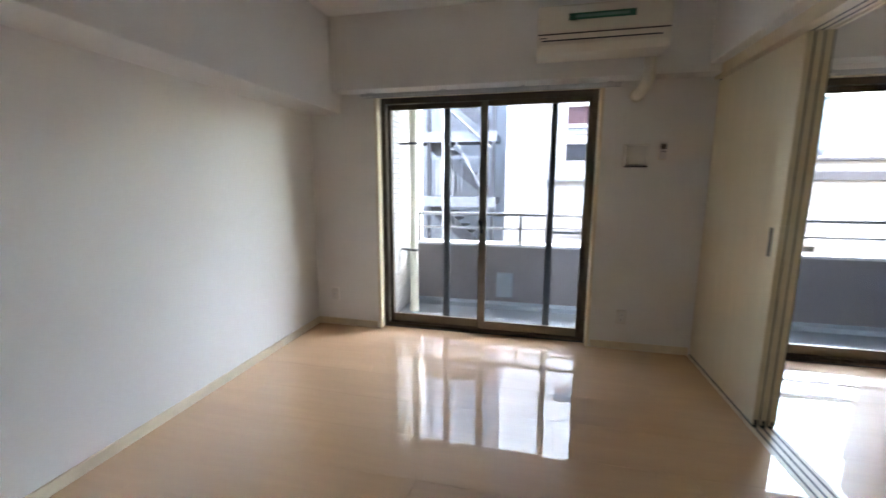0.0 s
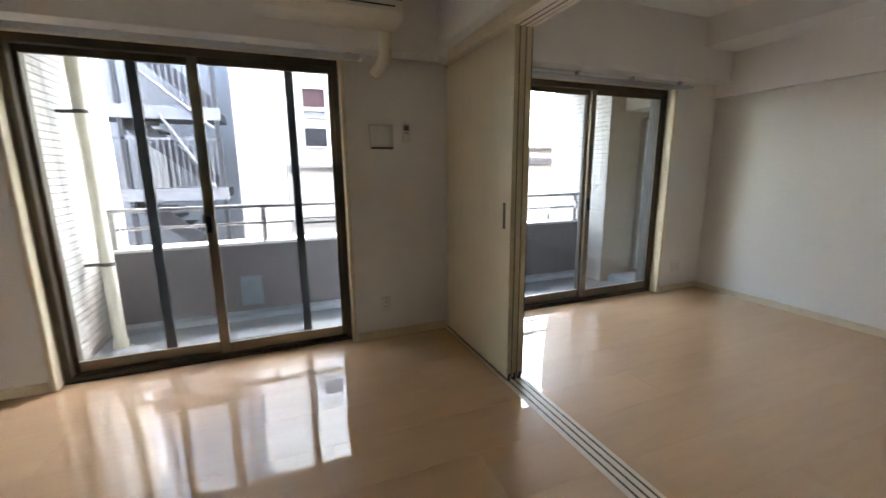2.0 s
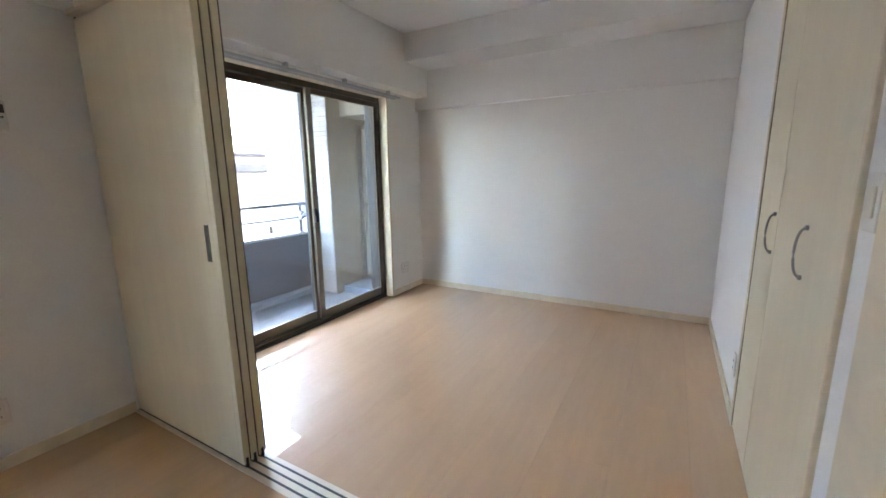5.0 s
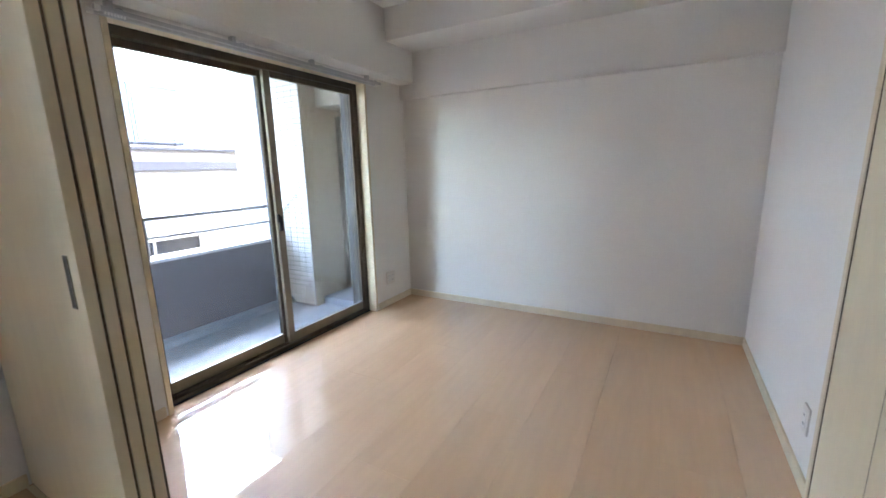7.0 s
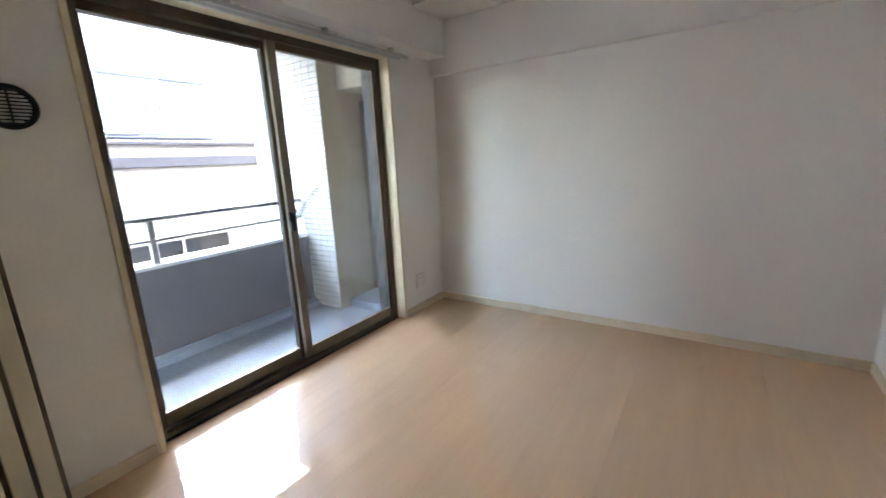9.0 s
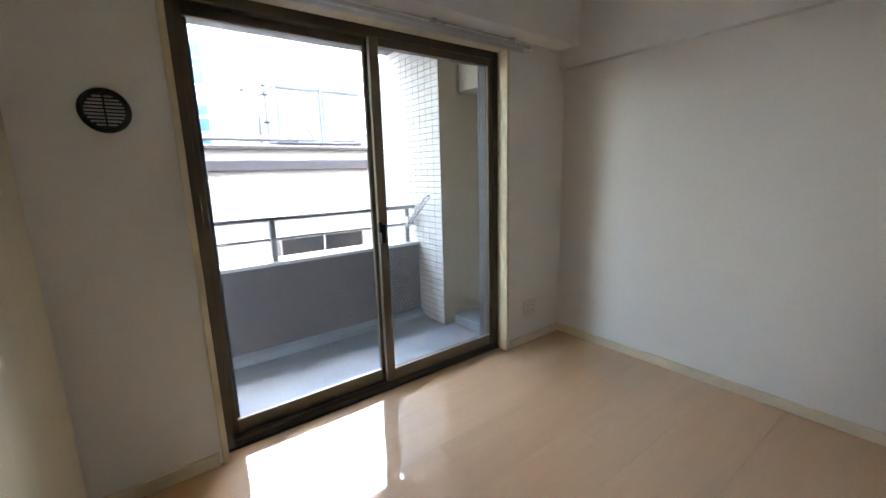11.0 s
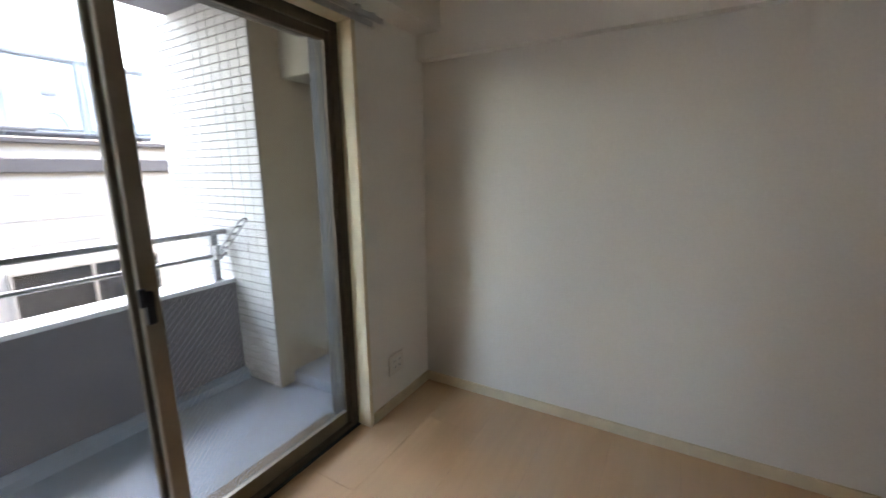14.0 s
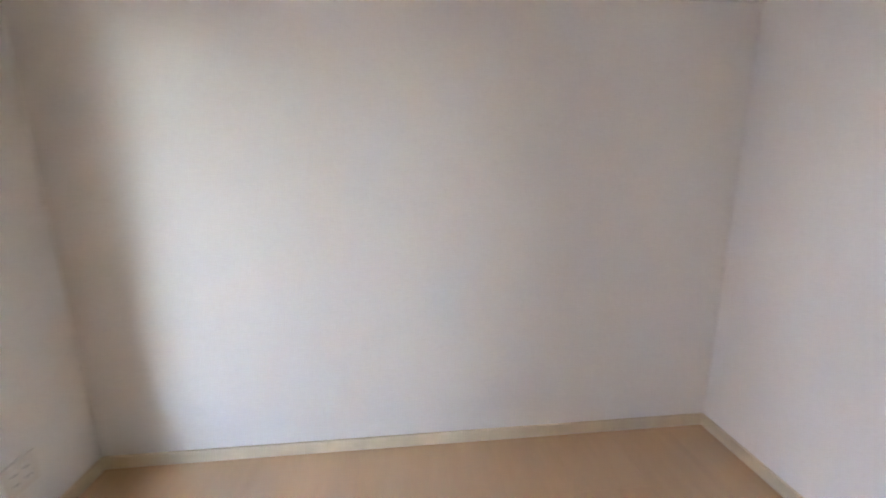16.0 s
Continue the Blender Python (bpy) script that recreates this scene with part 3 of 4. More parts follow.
prof = [(R, -0.0005), (R, -0.02), (R - 0.006, -0.027), (R - 0.014, -0.027), (R - 0.018, -0.018), (R - 0.018, -0.0005)]
rings = []
for i in range(N):
    a = 2 * math.pi * i / N
    rings.append([bm.verts.new((r * math.cos(a), y, r * math.sin(a))) for r, y in prof])
for i in range(N):
    p, q = rings[i], rings[(i + 1) % N]
    for k in range(len(prof)):
        bm.faces.new((p[k], q[k], q[(k + 1) % len(prof)], p[(k + 1) % len(prof)]))
bmesh.ops.recalc_face_normals(bm, faces=bm.faces)
part("ring", bm, BLACK, rv, smooth=True)
part("backing", add_cyl(bmesh.new(), (0, -0.004, 0), (0, -0.001, 0), R - 0.017, 32), DARK_WINDOW, rv)
for i in range(9):
    z = -0.048 + i * 0.012
    half = math.sqrt(max(0.0, (R - 0.019) ** 2 - z * z))
    bm = extrude_profile([(-0.018, z - 0.004), (-0.008, z + 0.003), (-0.008, z + 0.0045), (-0.0185, z - 0.002)], "x", -half, half)
    part("louvre", bm, VENT_PLASTIC, rv)
part("louvre_bar", box(-0.003, 0.003, -0.0215, -0.0165, -0.055, 0.055), BLACK, rv)

# ---- air conditioner ----
ac = thing("air_conditioner", (0.605, BEAM_Y, 2.135), "cream wall-mounted air conditioner with a green label", "air conditioner")
half = 0.40
body = extrude_profile([(-0.001, 0.0), (-0.17, 0.0), (-0.205, 0.022), (-0.222, 0.06), (-0.226, 0.11), (-0.226, 0.27), (-0.215, 0.288), (-0.001, 0.288)], "x", -half, half)
bmesh.ops.bevel(body, geom=list(body.edges), offset=0.006, segments=2, affect="EDGES")
bd = part("body", body, IVORY_PLASTIC, ac, smooth=True)
part("front_panel", box(-half + 0.012, half - 0.012, -0.2345, -0.2255, 0.118, 0.272, 0.004, 2), IVORY_PLASTIC, ac)
# no real gap here: a raised dark strip paints its shade
part("panel_gap", box(-half + 0.004, half - 0.004, -0.2272, -0.225, 0.108, 0.1165), DARK_TRACK, ac, "dark strip for the shade in the panel gap")
part("flap", extrude_profile([(-0.188, 0.008), (-0.224, 0.05), (-0.2275, 0.068), (-0.2235, 0.068), (-0.219, 0.05), (-0.184, 0.012)], "x", -half + 0.03, half - 0.03), IVORY_PLASTIC, ac, "air flap, closed")
part("outlet_slit", box(-half + 0.03, half - 0.05, -0.2268, -0.222, 0.0705, 0.0785), BLACK, ac, "dark outlet slit")
part("indicator", box(-half + 0.02, -half + 0.06, -0.2262, -0.224, 0.088, 0.094), DARK_TRACK, ac)
lab = part("label", box(-0.205, 0.19, -0.2365, -0.2345, 0.186, 0.226, 0.0008), GREEN_LABEL, ac, "green printed label")
part("print_bar", box(-0.165, 0.15, -0.2372, -0.2364, 0.198, 0.214), PALE_PRINT, lab, "pale unreadable print")
dt = thing("pipe_cover", (0.912, 3.40, 2.022), "white plastic pipe cover running from the air conditioner into the wall", "pipe cover")
bm = bmesh.new()
add_tube(bm, [(0.03, -0.115, 0.10), (0.03, -0.113, 0.02), (0.028, -0.108, -0.02), (0.022, -0.085, -0.055), (0.014, -0.045, -0.08), (0.006, 0.0, -0.095), (0, 0.04, -0.10), (0, 0.079, -0.10)], 0.038, 18)
part("duct", bm, IVORY_PLASTIC, dt, smooth=True)
part("collar", add_cyl(bmesh.new(), (0, 0.066, -0.10), (0, 0.0795, -0.10), 0.048, 20), IVORY_PLASTIC, dt)

# ---- balcony ----
BX0, BX1 = -1.25, 6.2
structure("balcony_floor", box(BX0 - 0.2, BX1, NORTH_OUT, 5.13, -0.55, BAL_Z), BALCONY, "grey waterproofed balcony floor with light stains", "floor")
structure("balcony_curb", extrude_profile([(PAR_Y, BAL_Z - 0.02), (PAR_Y - 0.07, BAL_Z - 0.02), (PAR_Y - 0.06, BAL_Z + 0.05), (PAR_Y - 0.02, BAL_Z + 0.075), (PAR_Y, BAL_Z + 0.075)], "x", BX0, 4.04), BALCONY, "grey upturned edge of the balcony waterproofing", "trim")
structure("parapet", box(BX0 - 0.2, 4.04, PAR_Y, PAR_Y + 0.2, -0.55, PAR_TOP - 0.03), PARAPET, "taupe rendered balcony parapet", "wall")
structure("parapet_capping", box(BX0 - 0.2, 4.04, PAR_Y - 0.012, PAR_Y + 0.22, PAR_TOP - 0.03, PAR_TOP, 0.006, 2), CAPPING, "pale parapet capping", "trim")
structure("wall_below", box(BX0 - 0.6, BX1, NORTH_OUT - 0.1, 5.1, -9.0, -0.55), RENDER_BEIGE, "rendered outer wall of the storeys below", "wall")
structure("upper_slab", box(BX0 - 0.8, BX1, NORTH_OUT, 5.38, 2.42, 2.75), SOFFIT, "rendered soffit of the balcony above", "ceiling")
# unseen wall and parapet, added above the slab to block sun and sky
structure("upper_wall", box(BX0 - 0.8, BX1, 3.4, NORTH_OUT, 2.75, 6.0), RENDER_BEIGE, "unseen outer wall of the storeys above, added to block the sun", "wall")
structure("upper_parapet", box(BX0 - 0.8, BX1, 5.2, 5.4, 2.75, 3.7), RENDER_BEIGE, "unseen parapet of the balcony above, added to block the sun", "wall")
structure("column", box(4.012, 4.75, 4.495, 5.60, -9.0, 2.42), RENDER_BEIGE, "beige rendered structural column", "column")
structure("wing_wall", box(BX0 - 0.25, BX0 - 0.012, NORTH_OUT, 5.35, -9.0, 2.42), RENDER_BEIGE, "rendered end wall of the balcony", "wall")
structure("balcony_step", box(4.12, BX1, NORTH_OUT, 4.495, BAL_Z, -0.095, 0.01, 2), BALCONY, "raised grey step at the balcony end", "step")
structure("balcony_beam", box(4.215, BX1, NORTH_OUT, 4.495, 1.945, 2.42, 0.008), CREAM_RENDER, "boxed beam under the balcony soffit", "beam")
structure("neighbour_end", box(BX1, BX1 + 0.2, NORTH_OUT, 5.4, -9, 2.75), RENDER_BEIGE, "plain end wall", "wall")

bp = thing("balcony_partition", (4.50, 4.115, -0.095), "taupe separation board in a dark aluminium frame on the balcony step", "partition")
for y0, y1, z0, z1 in ((-0.37, -0.315, 0.02, 1.97), (0.305, 0.37, 0.02, 1.97), (-0.315, 0.305, 0.02, 0.075), (-0.315, 0.305, 1.92, 1.97), (-0.315, 0.305, 0.97, 1.015)):
    part("frame_bar", box(-0.02, 0.02, y0, y1, z0, z1, 0.003), BRONZE, bp)
part("board", box(-0.006, 0.006, -0.315, 0.305, 0.075, 0.97), PANEL_BOARD, bp)
part("board", box(-0.006, 0.006, -0.315, 0.305, 1.015, 1.92), PANEL_BOARD, bp)
for y in (-0.357, 0.357):
    part("foot", box(-0.015, 0.015, y - 0.015, y + 0.015, 0.0, 0.02), RAIL, bp)

rail = thing("balcony_railing", (1.4, PAR_Y + 0.05, PAR_TOP), "grey aluminium balcony railing on the parapet", "railing")
part("top_rail", box(-2.63, 2.59, -0.03, 0.03, 0.325, 0.36, 0.006, 2), RAIL, rail)
part("lower_rail", box(-2.63, 2.59, -0.012, 0.012, 0.165, 0.19, 0.004), RAIL, rail)
for px in (3.90, 2.645, 1.36, 0.075, -1.15):
    pst = part("post", box(px - 1.4 - 0.022, px - 1.4 + 0.022, -0.022, 0.022, 0.004, 0.325, 0.003), RAIL, rail)
    part("base_plate", box(px - 1.4 - 0.04, px - 1.4 + 0.04, -0.035, 0.035, 0.0, 0.006, 0.001), RAIL, pst)

ap = thing("laundry_pole_bracket", (3.90, PAR_Y + 0.02, 0.80), "grey swivelling laundry pole bracket on the railing post", "bracket")
part("mount", box(-0.022, 0.026, -0.03, 0.008, -0.055, 0.045, 0.005, 2), BARE_ALU, ap)
part("pivot", add_cyl(bmesh.new(), (0.012, -0.06, 0.0), (0.012, -0.028, 0.0), 0.014, 14), BARE_ALU, ap)
arm_dir = Vector((-0.038, -0.40, 0.29)).normalized()
side = Vector((1.0, -0.095, 0.0)).normalized()
foot = Vector((-0.012, -0.055, -0.012))
arm = bmesh.new()
L, HW = 0.44, 0.022
loop = []
for i in range(17):
    a = math.pi * i / 16
    loop.append(foot + arm_dir * (L + HW * math.sin(a)) + side * HW * math.cos(a))
for i in range(17):
    a = math.pi + math.pi * i / 16
    loop.append(foot + arm_dir * (HW * math.sin(a)) + side * HW * math.cos(a))
loop.append(loop[0])
add_tube(arm, loop, 0.0065, 8)
for k in (0.10, 0.19, 0.28, 0.37):
    add_tube(arm, [foot + arm_dir * k + side * HW, foot + arm_dir * k - side * HW], 0.005, 8)
part("arm", arm, RAIL, ap, smooth=True)

pv = thing("parapet_vent", (-0.09, PAR_Y - 0.001, 0.10), "pale square louvred vent in the parapet", "air vent")
part("frame", box(-0.10, 0.10, -0.012, 0.0, -0.15, 0.15, 0.003), TANK, pv)
for i in range(7):
    z = -0.12 + i * 0.04
    part("slat", extrude_profile([(-0.03, z - 0.018), (-0.012, z + 0.012), (-0.012, z + 0.016), (-0.034, z - 0.016)], "x", -0.085, 0.085), TANK, pv)

dp = thing("drain_pipe", (-1.10, 4.56, BAL_Z), "cream rain pipe with grey brackets at the balcony end", "pipe")
part("tube", add_cyl(bmesh.new(), (0, 0, 0.0), (0, 0, 2.6), 0.045, 24), PIPE, dp, smooth=True)
part("socket", add_cyl(bmesh.new(), (0, 0, 0.0), (0, 0, 0.07), 0.054, 24), PIPE, dp, smooth=True)
for z in (0.72, 1.90):
    bm = add_cyl(bmesh.new(), (0, 0, z - 0.014), (0, 0, z + 0.014), 0.051, 24)
    add_box(bm, -0.15, -0.045, -0.01, 0.01, z - 0.012, z + 0.012)
    part("bracket", bm, STAIR_STEEL, dp, "dark pipe bracket")


# ---- buildings across ----
def facade_window(parent, x0, x1, z0, z1, y, mat=None, mullion=True):
    w = new("window")
    w.parent = parent
    f = 0.035
    for q in ((x0, x0 + f, z0, z1), (x1 - f, x1, z0, z1), (x0 + f, x1 - f, z1 - f, z1), (x0 + f, x1 - f, z0, z0 + f)):
        part("window_frame", box(q[0], q[1], y - 0.05, y + 0.02, q[2], q[3]), RAIL, w)
    if mullion:
        part("window_frame", box((x0 + x1) / 2 - f / 2, (x0 + x1) / 2 + f / 2, y - 0.05, y + 0.02, z0 + f, z1 - f), RAIL, w)
    part("pane", box(x0 + f, x1 - f, y - 0.02, y + 0.01, z0 + f, z1 - f), mat or DARK_WINDOW, w)
    return w


nb = thing("neighbour_building", (0, 0, -9), "low white rendered building with a dark flashing band across the alley", "building")
oz = 9.0
NY, NX0, NX1 = 8.8, 2.36, 9.5
part("wall", box(NX0, NX1, NY, 16, 0, 1.36 + oz), FACADE, nb)
part("flashing_band", box(NX0 - 0.03, NX1, NY - 0.05, 16, 1.36 + oz, 1.53 + oz, 0.01), GREY_BAND, nb, "dark grey metal flashing")
part("roof_parapet", box(NX0, NX1, NY, 16, 1.53 + oz, 1.70 + oz), FACADE, nb)
part("roof_edge", box(NX0 - 0.04, NX1, NY - 0.06, 16, 1.70 + oz, 1.77 + oz, 0.01), GREY_BAND, nb, "grey roof edge")
for z in (1.10, 0.80, 0.50, -0.35, -0.7):
    part("siding_joint", box(NX0 - 0.004, NX1, NY - 0.004, NY + 0.01, z + oz - 0.003, z + oz + 0.003), FAR_GREY, nb)
for k in (0, 1):
    facade_window(nb, 3.66 + 2.6 * k, 5.25 + 2.6 * k, -0.75 + oz, 0.21 + oz, NY)
bm = add_cyl(bmesh.new(), (NX0 + 0.02, NY - 0.1, 1.0), (NX0 + 0.02, NY - 0.1, 1.86 + oz), 0.05, 14)
add_cyl(bm, (NX0 + 0.02, NY - 0.1, 1.86 + oz), (4.3, NY + 0.5, 1.92 + oz), 0.045, 14)
part("roof_pipe", bm, FAR_GREY, nb, "grey pipe along the roof edge", smooth=True)

def water_tank(x, y, z, panels, pw, d, h):
    """Long rooftop tank of flat bolted panels on a low base."""
    t = thing("water_tank", (x, y, z), "pale panelled rooftop water tank with bolted seams", "water tank")
    w = panels * pw
    part("base", box(0.03, w, 0.06, d, 0, 0.2), FAR_GREY, t)
    part("shell", box(0, w, 0, d, 0.2, h, 0.02), TANK, t)
    for i in range(panels):
        pn = part("panel", box(i * pw + 0.05, (i + 1) * pw - 0.05, -0.022, 0, 0.26, h - 0.06, 0.02, 2), TANK, t)
        cx = (i + 0.6) * pw
        arch = [(cx + 0.17 * math.cos(math.pi * k / 10), -0.022, 0.27 + 0.26 * math.sin(math.pi * k / 10)) for k in range(11)]
        part("arch_rib", add_tube(bmesh.new(), arch, 0.018, 8), TANK, pn, smooth=True)
        part("gauge_plate", box(cx - 0.11, cx + 0.09, -0.034, -0.022, 0.78, 0.87, 0.004), FAR_GREY, pn)
        part("seam_bar", box(i * pw - 0.016, i * pw + 0.016, -0.04, 0, 0.2, h + 0.02, 0.006), TANK, t)
        for fz in (0.215, h - 0.02):
            part("flange", box(i * pw + 0.05, (i + 1) * pw - 0.05, -0.03, 0, fz - 0.014, fz + 0.014, 0.004), FAR_GREY, pn)
    part("seam_bar", box(w - 0.016, w + 0.016, -0.04, 0, 0.2, h + 0.02, 0.006), TANK, t)
    for zb in (0.2, h + 0.025):
        row = bmesh.new()
        for k in range(int(w / 0.075)):
            add_cyl(row, (0.04 + k * 0.075, -0.045, zb), (0.04 + k * 0.075, -0.02, zb), 0.014, 6)
        tagged(part("bolt_row", row, FAR_GREY, t), "row of flange bolts", kind="stuff")
    for px in (0.15, w / 2, w - 0.15):
        part("foot", box(px - 0.05, px + 0.05, 0.02, 0.12, 0, 0.2), FAR_GREY, t)
    part("rim", box(-0.02, w, -0.025, d, h, h + 0.025), TANK, t)
    return t


water_tank(4.38, 10.83, 1.77, 2, 0.99, 1.8, 1.36)
ld = thing("overflow_pipe", (4.21, 10.9, 1.77), "thin grey overflow pipe with brackets beside the rooftop tank", "pipe")
part("tube", add_cyl(bmesh.new(), (0, 0, 0.0), (0, 0, 1.42), 0.022, 10), FAR_GREY, ld, smooth=True)
for z in (0.62, 1.18, 1.36):
    part("bracket", box(-0.07, 0.07, -0.03, 0.03, z - 0.02, z + 0.02), STAIR_STEEL, ld)
part("side_tube", add_cyl(bmesh.new(), (-0.12, 0.1, 0.0), (-0.12, 0.1, 0.95), 0.018, 10), FAR_GREY, ld, smooth=True)
rc = thing("rooftop_cabinet", (4.0, 11.2, 1.77), "pale grey metal cabinet on the neighbouring roof", "cabinet")
part("body", box(-0.12, 0.12, 0, 0.4, 0.0, 0.75, 0.01), TANK, rc)
part("door", box(-0.10, 0.10, -0.012, 0.0, 0.06, 0.70, 0.004), FAR_WHITE, rc)

def tower(name, x0, x1, y0, y1, top, mat, label, rows, cols, ww, wh, z_first, dz, wmat=None, margin=0.6):
    t = thing(name, ((x0 + x1) / 2, y0, -9), label, "building")
    cx = (x0 + x1) / 2
    part("wall", box(x0 - cx, x1 - cx, 0, y1 - y0, 0, top + 9), mat, t)
    part("roof_edge", box(x0 - cx - 0.1, x1 - cx + 0.1, -0.1, y1 - y0, top + 9, top + 9.25), mat, t)
    for r in range(rows):
        for c in range(cols):
            wx = x0 - cx + margin + (x1 - x0 - 2 * margin - ww) * (c / max(1, cols - 1) if cols > 1 else 0.5)
            facade_window(t, wx, wx + ww, z_first + 9 + r * dz, z_first + 9 + r * dz + wh, 0, wmat)
    return t


# office block with a blue glazed bay
ob = tower("office_building", 2.4, 9.5, 20, 30, 8.6, FAR_WHITE, "white office building with a narrow blue glazed bay", 0, 0, 0, 0, 0, 1)
OX = 5.95
bay = part("glazed_bay", box(3.46 - OX, 4.40 - OX, -0.35, 0.0, 2.4 + 9, 6.2 + 9), FAR_WHITE, ob)
for z0, z1 in ((5.36, 5.60), (4.62, 5.30), (3.62, 3.98), (3.02, 3.48), (2.5, 2.95), (5.68, 6.1)):
    part("pane", box(3.52 - OX, 4.34 - OX, -0.38, -0.34, z0 + 9, z1 + 9), BLUE_GLASS, bay, "blue glass panel")
for x, z in ((5.72, 6.98), (6.53, 7.04)):
    part("round_vent", add_cyl(bmesh.new(), (x - OX, -0.1, z + 9), (x - OX, 0.0, z + 9), 0.14, 18), FAR_GREY, ob, "round wall vent")
facade_window(ob, 6.08 - OX, 6.22 - OX, 6.10 + 9, 6.40 + 9, 0, DARK_WINDOW, False)
facade_window(ob, 5.54 - OX, 5.80 - OX, 4.58 + 9, 4.86 + 9, 0, DARK_WINDOW, False)
facade_window(ob, 5.54 - OX, 5.80 - OX, 4.28 + 9, 4.55 + 9, 0, FAR_GREY, False)
facade_window(ob, 2.50 - OX, 3.18 - OX, 4.42 + 9, 4.98 + 9, 0, MAROON, False)
facade_window(ob, 2.50 - OX, 3.18 - OX, 2.92 + 9, 3.30 + 9, 0, DARK_WINDOW, False)
for z in (2.6, 4.1, 5.6):
    bl = part("balcony", box(2.42 - OX, 3.36 - OX, -0.9, 0, z + 8.98, z + 9.08), FAR_WHITE, ob)
    part("balcony_front", box(2.42 - OX, 3.36 - OX, -0.92, -0.88, z + 8.6, z + 9.1), FAR_WHITE, bl)
    part("balcony_rail", box(2.42 - OX, 3.36 - OX, -0.92, -0.88, z + 9.28, z + 9.32), FAR_GREY, bl)
for k, z in enumerate((4.40, 4.50, 4.33)):
    part("laundry_rod", add_cyl(bmesh.new(), (2.5 - OX, -0.95 - 0.1 * k, z + 9), (4.2 - OX, -1.0 - 0.1 * k, z + 9.06), 0.018, 8), CAPPING, ob, "pale laundry rod", smooth=True)
dish = thing("satellite_dish", (3.62, 19.0, 3.66), "small white satellite dish on a mast", "satellite dish")
dm = bmesh.new()
bmesh.ops.create_uvsphere(dm, u_segments=20, v_segments=12, radius=0.2, matrix=pose(0, 0, 0, 60, 0, 20) @ Matrix.Diagonal((1, 1, 0.22, 1)))
part("reflector", dm, FAR_WHITE, dish, smooth=True)
part("mast", add_cyl(bmesh.new(), (0, 0.1, -12.66), (0, 0.1, 0), 0.025, 8), FAR_GREY, dish)
tower("apartment_tower", 25.5, 29.4, 45, 55, 5.85, FAR_CYAN, "distant pale blue-grey apartment tower with rows of windows", 8, 5, 0.45, 0.5, -1.3, 0.88)

# white tower and block seen past the stairs
tower("stair_tower", -0.50, 0.42, 10.0, 13.0, 9.0, FAR_WHITE, "blank white rendered tower wall", 0, 0, 0, 0, 0, 1)
blk = tower("apartment_block", 0.44, 2.30, 10.4, 15.0, 7.5, FAR_WHITE, "white apartment block with small dark windows", 0, 0, 0, 0, 0, 1)
for z, m in ((2.62, MAROON), (1.78, DARK_WINDOW), (3.9, DARK_WINDOW)):
    facade_window(blk, 0.84 - 1.37, 1.38 - 1.37, z + 9, z + 9.46, 0, m, False)
facade_window(blk, 0.84 - 1.37, 1.38 - 1.37, 2.43 + 9, 2.61 + 9, 0, FAR_GREY, False)
facade_window(blk, -0.9, 0.9, 0.02 + 9, 0.24 + 9, 0, DARK_WINDOW, False)
part("ledge", box(-0.93, 0.93, -0.12, 0, 1.34 + 9, 1.40 + 9), FAR_GREY, blk)
for i in range(22):
    z = 1.5 + i * 0.1
    part("siding", box(-0.92, -0.56, -0.015, 0.0, z + 9, z + 9.085), FAR_WHITE, blk)

# exterior steel stairs
st = thing("exterior_stairs", (-2.6, 10.0, -9), "dark steel exterior staircase with landings and slatted rails", "staircase")
def sx(x):
    return x + 2.6
part("wall", box(sx(-6.5), sx(-0.52), 2.2, 6, 0, 17), STAIR_WALL, st, "grey wall behind the stairs")
part("wall", box(sx(-2.75), sx(-2.2), 2.14, 2.19, 9.9, 11.3), FAR_WHITE, st, "white wall patch behind the stairs")
for z in (0.75, 2.30, 3.85, -0.8):
    ln = part("landing", box(sx(-4.2), sx(-0.75), 0.0, 1.3, z + 9, z + 9.17), STAIR_STEEL, st)
    part("edge_beam", box(sx(-4.25), sx(-0.72), -0.06, 0.0, z + 8.96, z + 9.2), FAR_GREY, ln)
for px in (-4.0, -2.38, -0.80):
    part("post", box(sx(px) - 0.04, sx(px) + 0.04, -0.05, 0.05, 0, 15), STAIR_STEEL, st)
for z, sgn in ((0.84, 1), (2.4, 1), (-0.7, 1)):
    x_low, x_high = (-0.9, -2.2) if sgn > 0 else (-2.2, -0.9)
    fl = part("flight", extrude_profile([(sx(x_low), z + 9), (sx(x_low) + 0.12, z + 9.25), (sx(x_high), z + 10.5), (sx(x_high) - 0.2, z + 10.5), (sx(x_high) - 0.2, z + 10.25)], "y", 0.15, 0.2), STAIR_STEEL, st)
    for i in range(8):
        u = (i + 0.5) / 8
        tx = sx(x_low + (x_high - x_low) * u)
        tz = z + 9.08 + 1.42 * u
        part("tread", box(tx - 0.12, tx + 0.12, 0.2, 1.1, tz - 0.02, tz + 0.02), STAIR_STEEL, fl)
for z in (0.92, 2.47, 4.02):
    rl = part("guard_rail", box(sx(-4.2), sx(-0.75), -0.05, -0.02, z + 9.95, z + 10.0), FAR_GREY, st)
    for i in range(34):
        bx = sx(-4.15) + i * 0.1
        part("baluster", box(bx - 0.01, bx + 0.01, -0.045, -0.025, z + 9.0, z + 9.95), FAR_GREY, rl)
for a, b in (((-2.2, 3.3), (-0.85, 2.1)), ((-1.75, 2.35), (-0.95, 0.95))):
    part("brace", add_cyl(bmesh.new(), (sx(a[0]), -0.08, a[1] + 9), (sx(b[0]), -0.08, b[1] + 9), 0.025, 8), FAR_GREY, st)
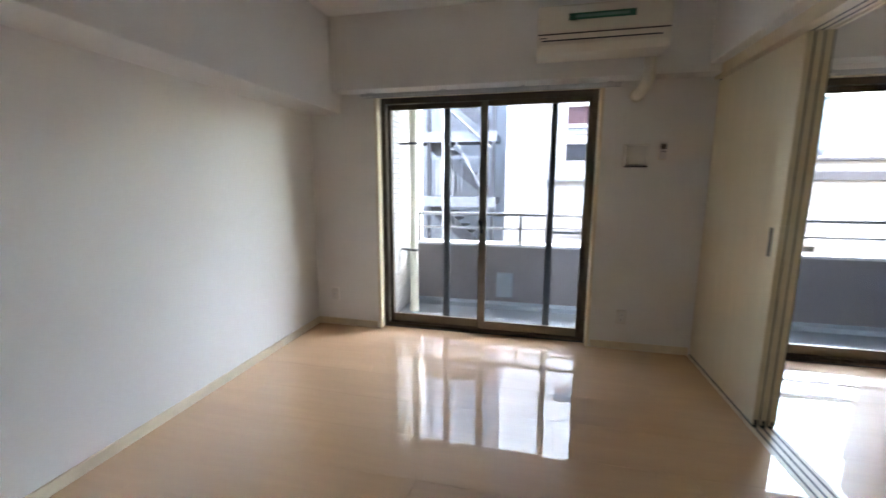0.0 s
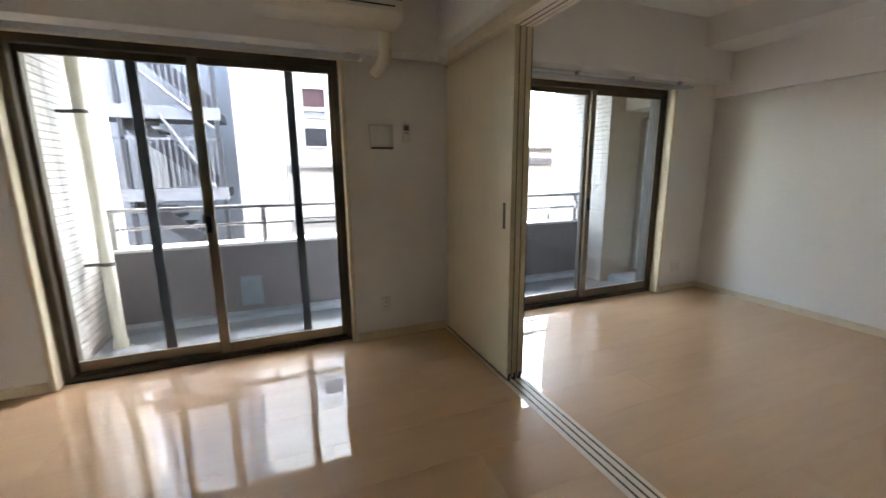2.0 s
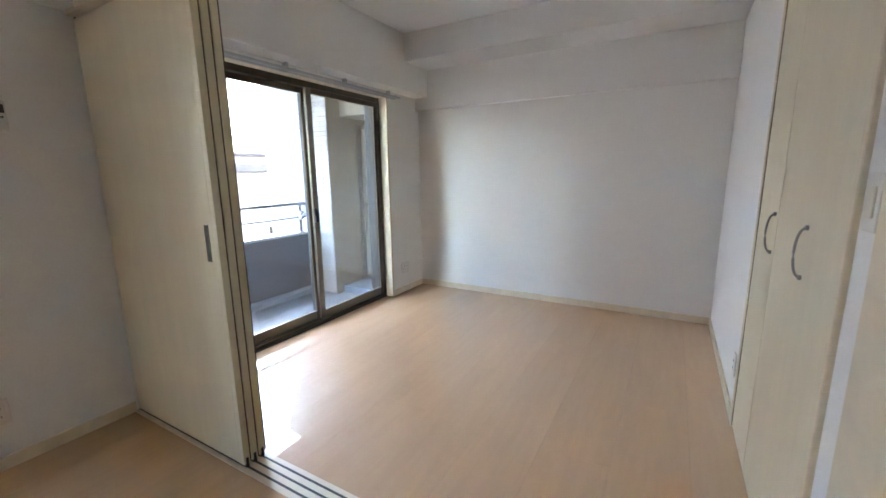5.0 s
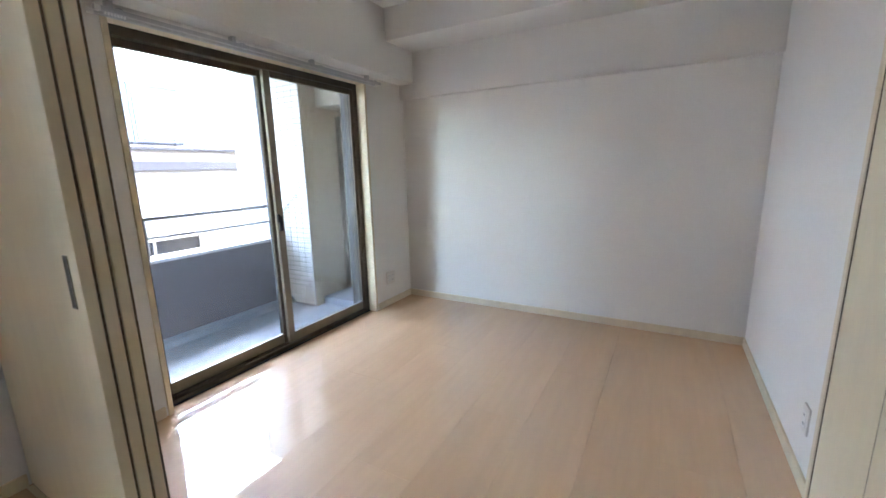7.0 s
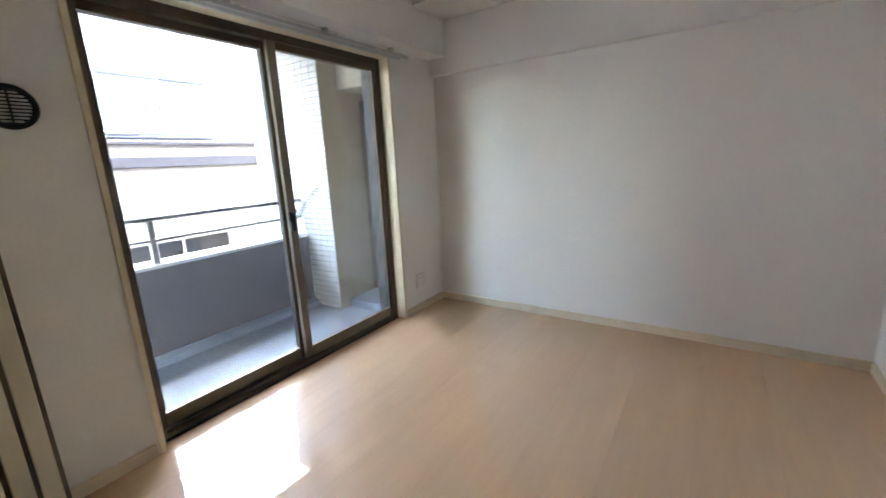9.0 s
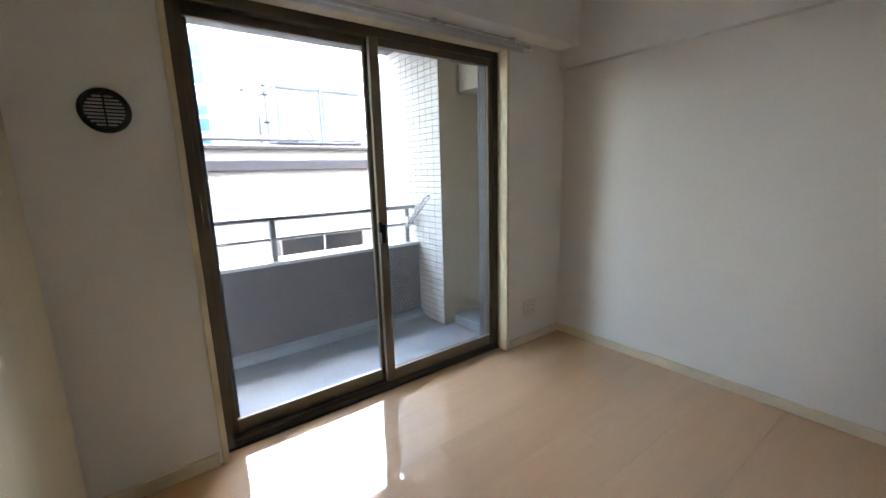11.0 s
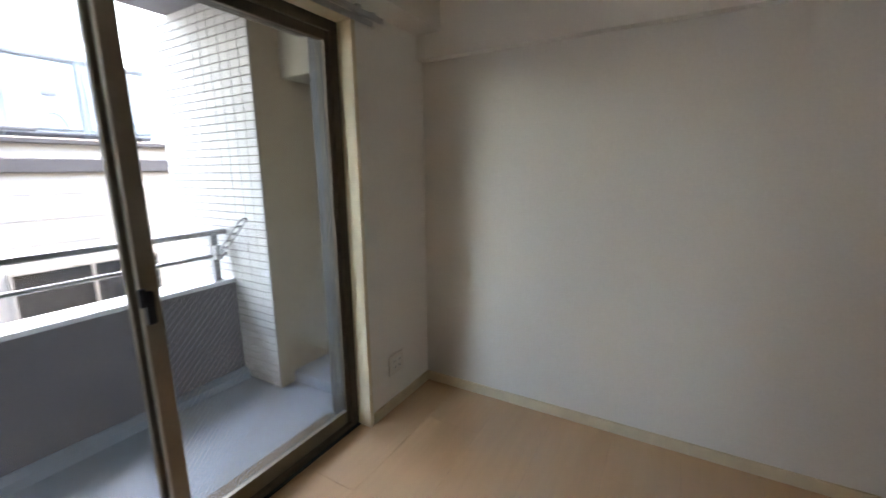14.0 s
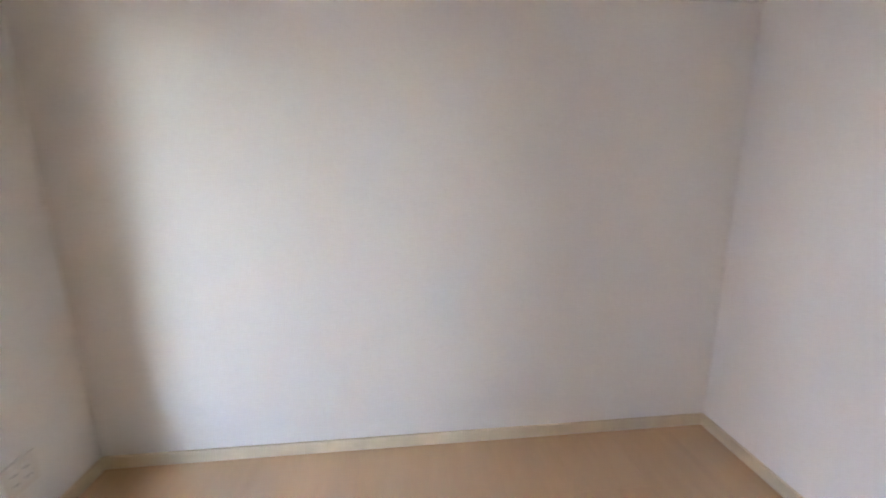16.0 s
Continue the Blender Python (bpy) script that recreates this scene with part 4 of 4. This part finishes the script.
for x in (-2.62, -2.55, -2.0):
    part("conduit", add_cyl(bmesh.new(), (sx(x), -0.1, 6), (sx(x), -0.1, 14), 0.02, 8), CAPPING, st)

structure("ground", box(-400, 400, -200, 600, -9.3, -9.0), GROUND, "asphalt ground of the alley and beyond")
# unseen masses around the rooms, added to block the sun
structure("own_building", box(-14, WEST - 0.2, -10, NORTH_OUT, -9, 6), RENDER_BEIGE, "unseen neighbouring part of the apartment building, added to block light", "wall")
structure("own_building_east", box(EAST + 0.2, 14, -10, NORTH_OUT, -9, 6), RENDER_BEIGE, "unseen neighbouring part of the apartment building, added to block light", "wall")
structure("own_building_rear", box(WEST - 0.2, EAST + 0.2, -10, SOUTH - 0.15, -9, 6), RENDER_BEIGE, "unseen rear part of the apartment building, added to block light", "wall")
structure("own_building_above", box(WEST - 0.2, EAST + 0.2, SOUTH - 0.15, 3.4, 2.75, 6), RENDER_BEIGE, "unseen storeys above the rooms, added to block light", "wall")


# ---- tiles on the balcony walls, last ----
def tile_wall(root_name, x, facing, y0, y1, z0, z1, near_y0, near_y1, near_z0, near_z1):
    root = bpy.data.objects[root_name]
    bed = new("tile_bed", mesh_of("tile_bed", box(min(x, x - facing * 0.008), max(x, x - facing * 0.008), y0, y1, z0, z1), MORTAR))
    bed.parent = root
    pitch_y, pitch_z, ty, tz, d = 0.10, 0.054, 0.096, 0.0465, 0.006
    me = mesh_of("tile", box(-d / 2, d / 2, -ty / 2, ty / 2, -tz / 2, tz / 2, 0.0015), TILE)
    verts, faces, count = [], [], 0
    ny, nz = int((y1 - y0) / pitch_y), int((z1 - z0) / pitch_z)
    rng = random.Random(5)
    for r in range(nz):
        for c in range(ny):
            cy, cz = y0 + (c + 0.5) * pitch_y + 0.003, z1 - (r + 0.5) * pitch_z
            px = x + facing * (d / 2 + rng.uniform(-0.0006, 0.0006))
            if count < 300 and near_y0 <= cy <= near_y1 and near_z0 <= cz <= near_z1:
                t = new("tile", me)
                t.location = (px, cy, cz)
                t.parent = root
                count += 1
            else:
                i = len(verts)
                for dx in (-d / 2, d / 2):
                    verts += [(px + dx, cy - ty / 2, cz - tz / 2), (px + dx, cy + ty / 2, cz - tz / 2), (px + dx, cy + ty / 2, cz + tz / 2), (px + dx, cy - ty / 2, cz + tz / 2)]
                faces += [(i, i + 3, i + 2, i + 1), (i + 4, i + 5, i + 6, i + 7), (i, i + 1, i + 5, i + 4), (i + 1, i + 2, i + 6, i + 5), (i + 2, i + 3, i + 7, i + 6), (i + 3, i, i + 4, i + 7)]
    rest = bpy.data.meshes.new("tiling")
    rest.from_pydata(verts, [], faces)
    rest.materials.append(TILE)
    ob2 = new("tiling", rest)
    ob2.parent = root
    tagged(ob2, "off-white glazed wall tiles", kind="stuff")


tile_wall("column", 4.004, -1, 4.495, 5.60, BAL_Z, 2.42, 4.5, 5.1, 0.2, 2.42)
tile_wall("wing_wall", BX0 - 0.004, 1, 3.74, 5.35, BAL_Z, 2.42, 4.2, 4.9, 0.2, 2.3)


# ---- floor boards ----
def lay_floor():
    root = bpy.data.objects["floor"]
    meshes = {}
    rng = random.Random(11)
    width, length = 0.303, 1.818
    row = 0
    y = SOUTH
    while y < 3.545:
        w = min(width, 3.552 - y)
        x = WEST - (0.35 + 0.606 * (row % 3))
        while x < EAST:
            a, b = max(x, WEST), min(x + length, EAST)
            if b - a > 0.05:
                key = (round(b - a, 3), round(w, 3))
                if key not in meshes:
                    meshes[key] = mesh_of("plank", box(-key[0] / 2 + 0.0002, key[0] / 2 - 0.0002, -key[1] / 2 + 0.0002, key[1] / 2 - 0.0002, -0.008, 0.0, 0.0004), FLOOR)
                p = new("plank", meshes[key])
                p.location = ((a + b) / 2, y + w / 2, 0)
                p.rotation_euler = (radians(rng.uniform(-0.04, 0.04)), radians(rng.uniform(-0.01, 0.01)), 0)
                p.parent = root
            x += length
        y += width
        row += 1


lay_floor()
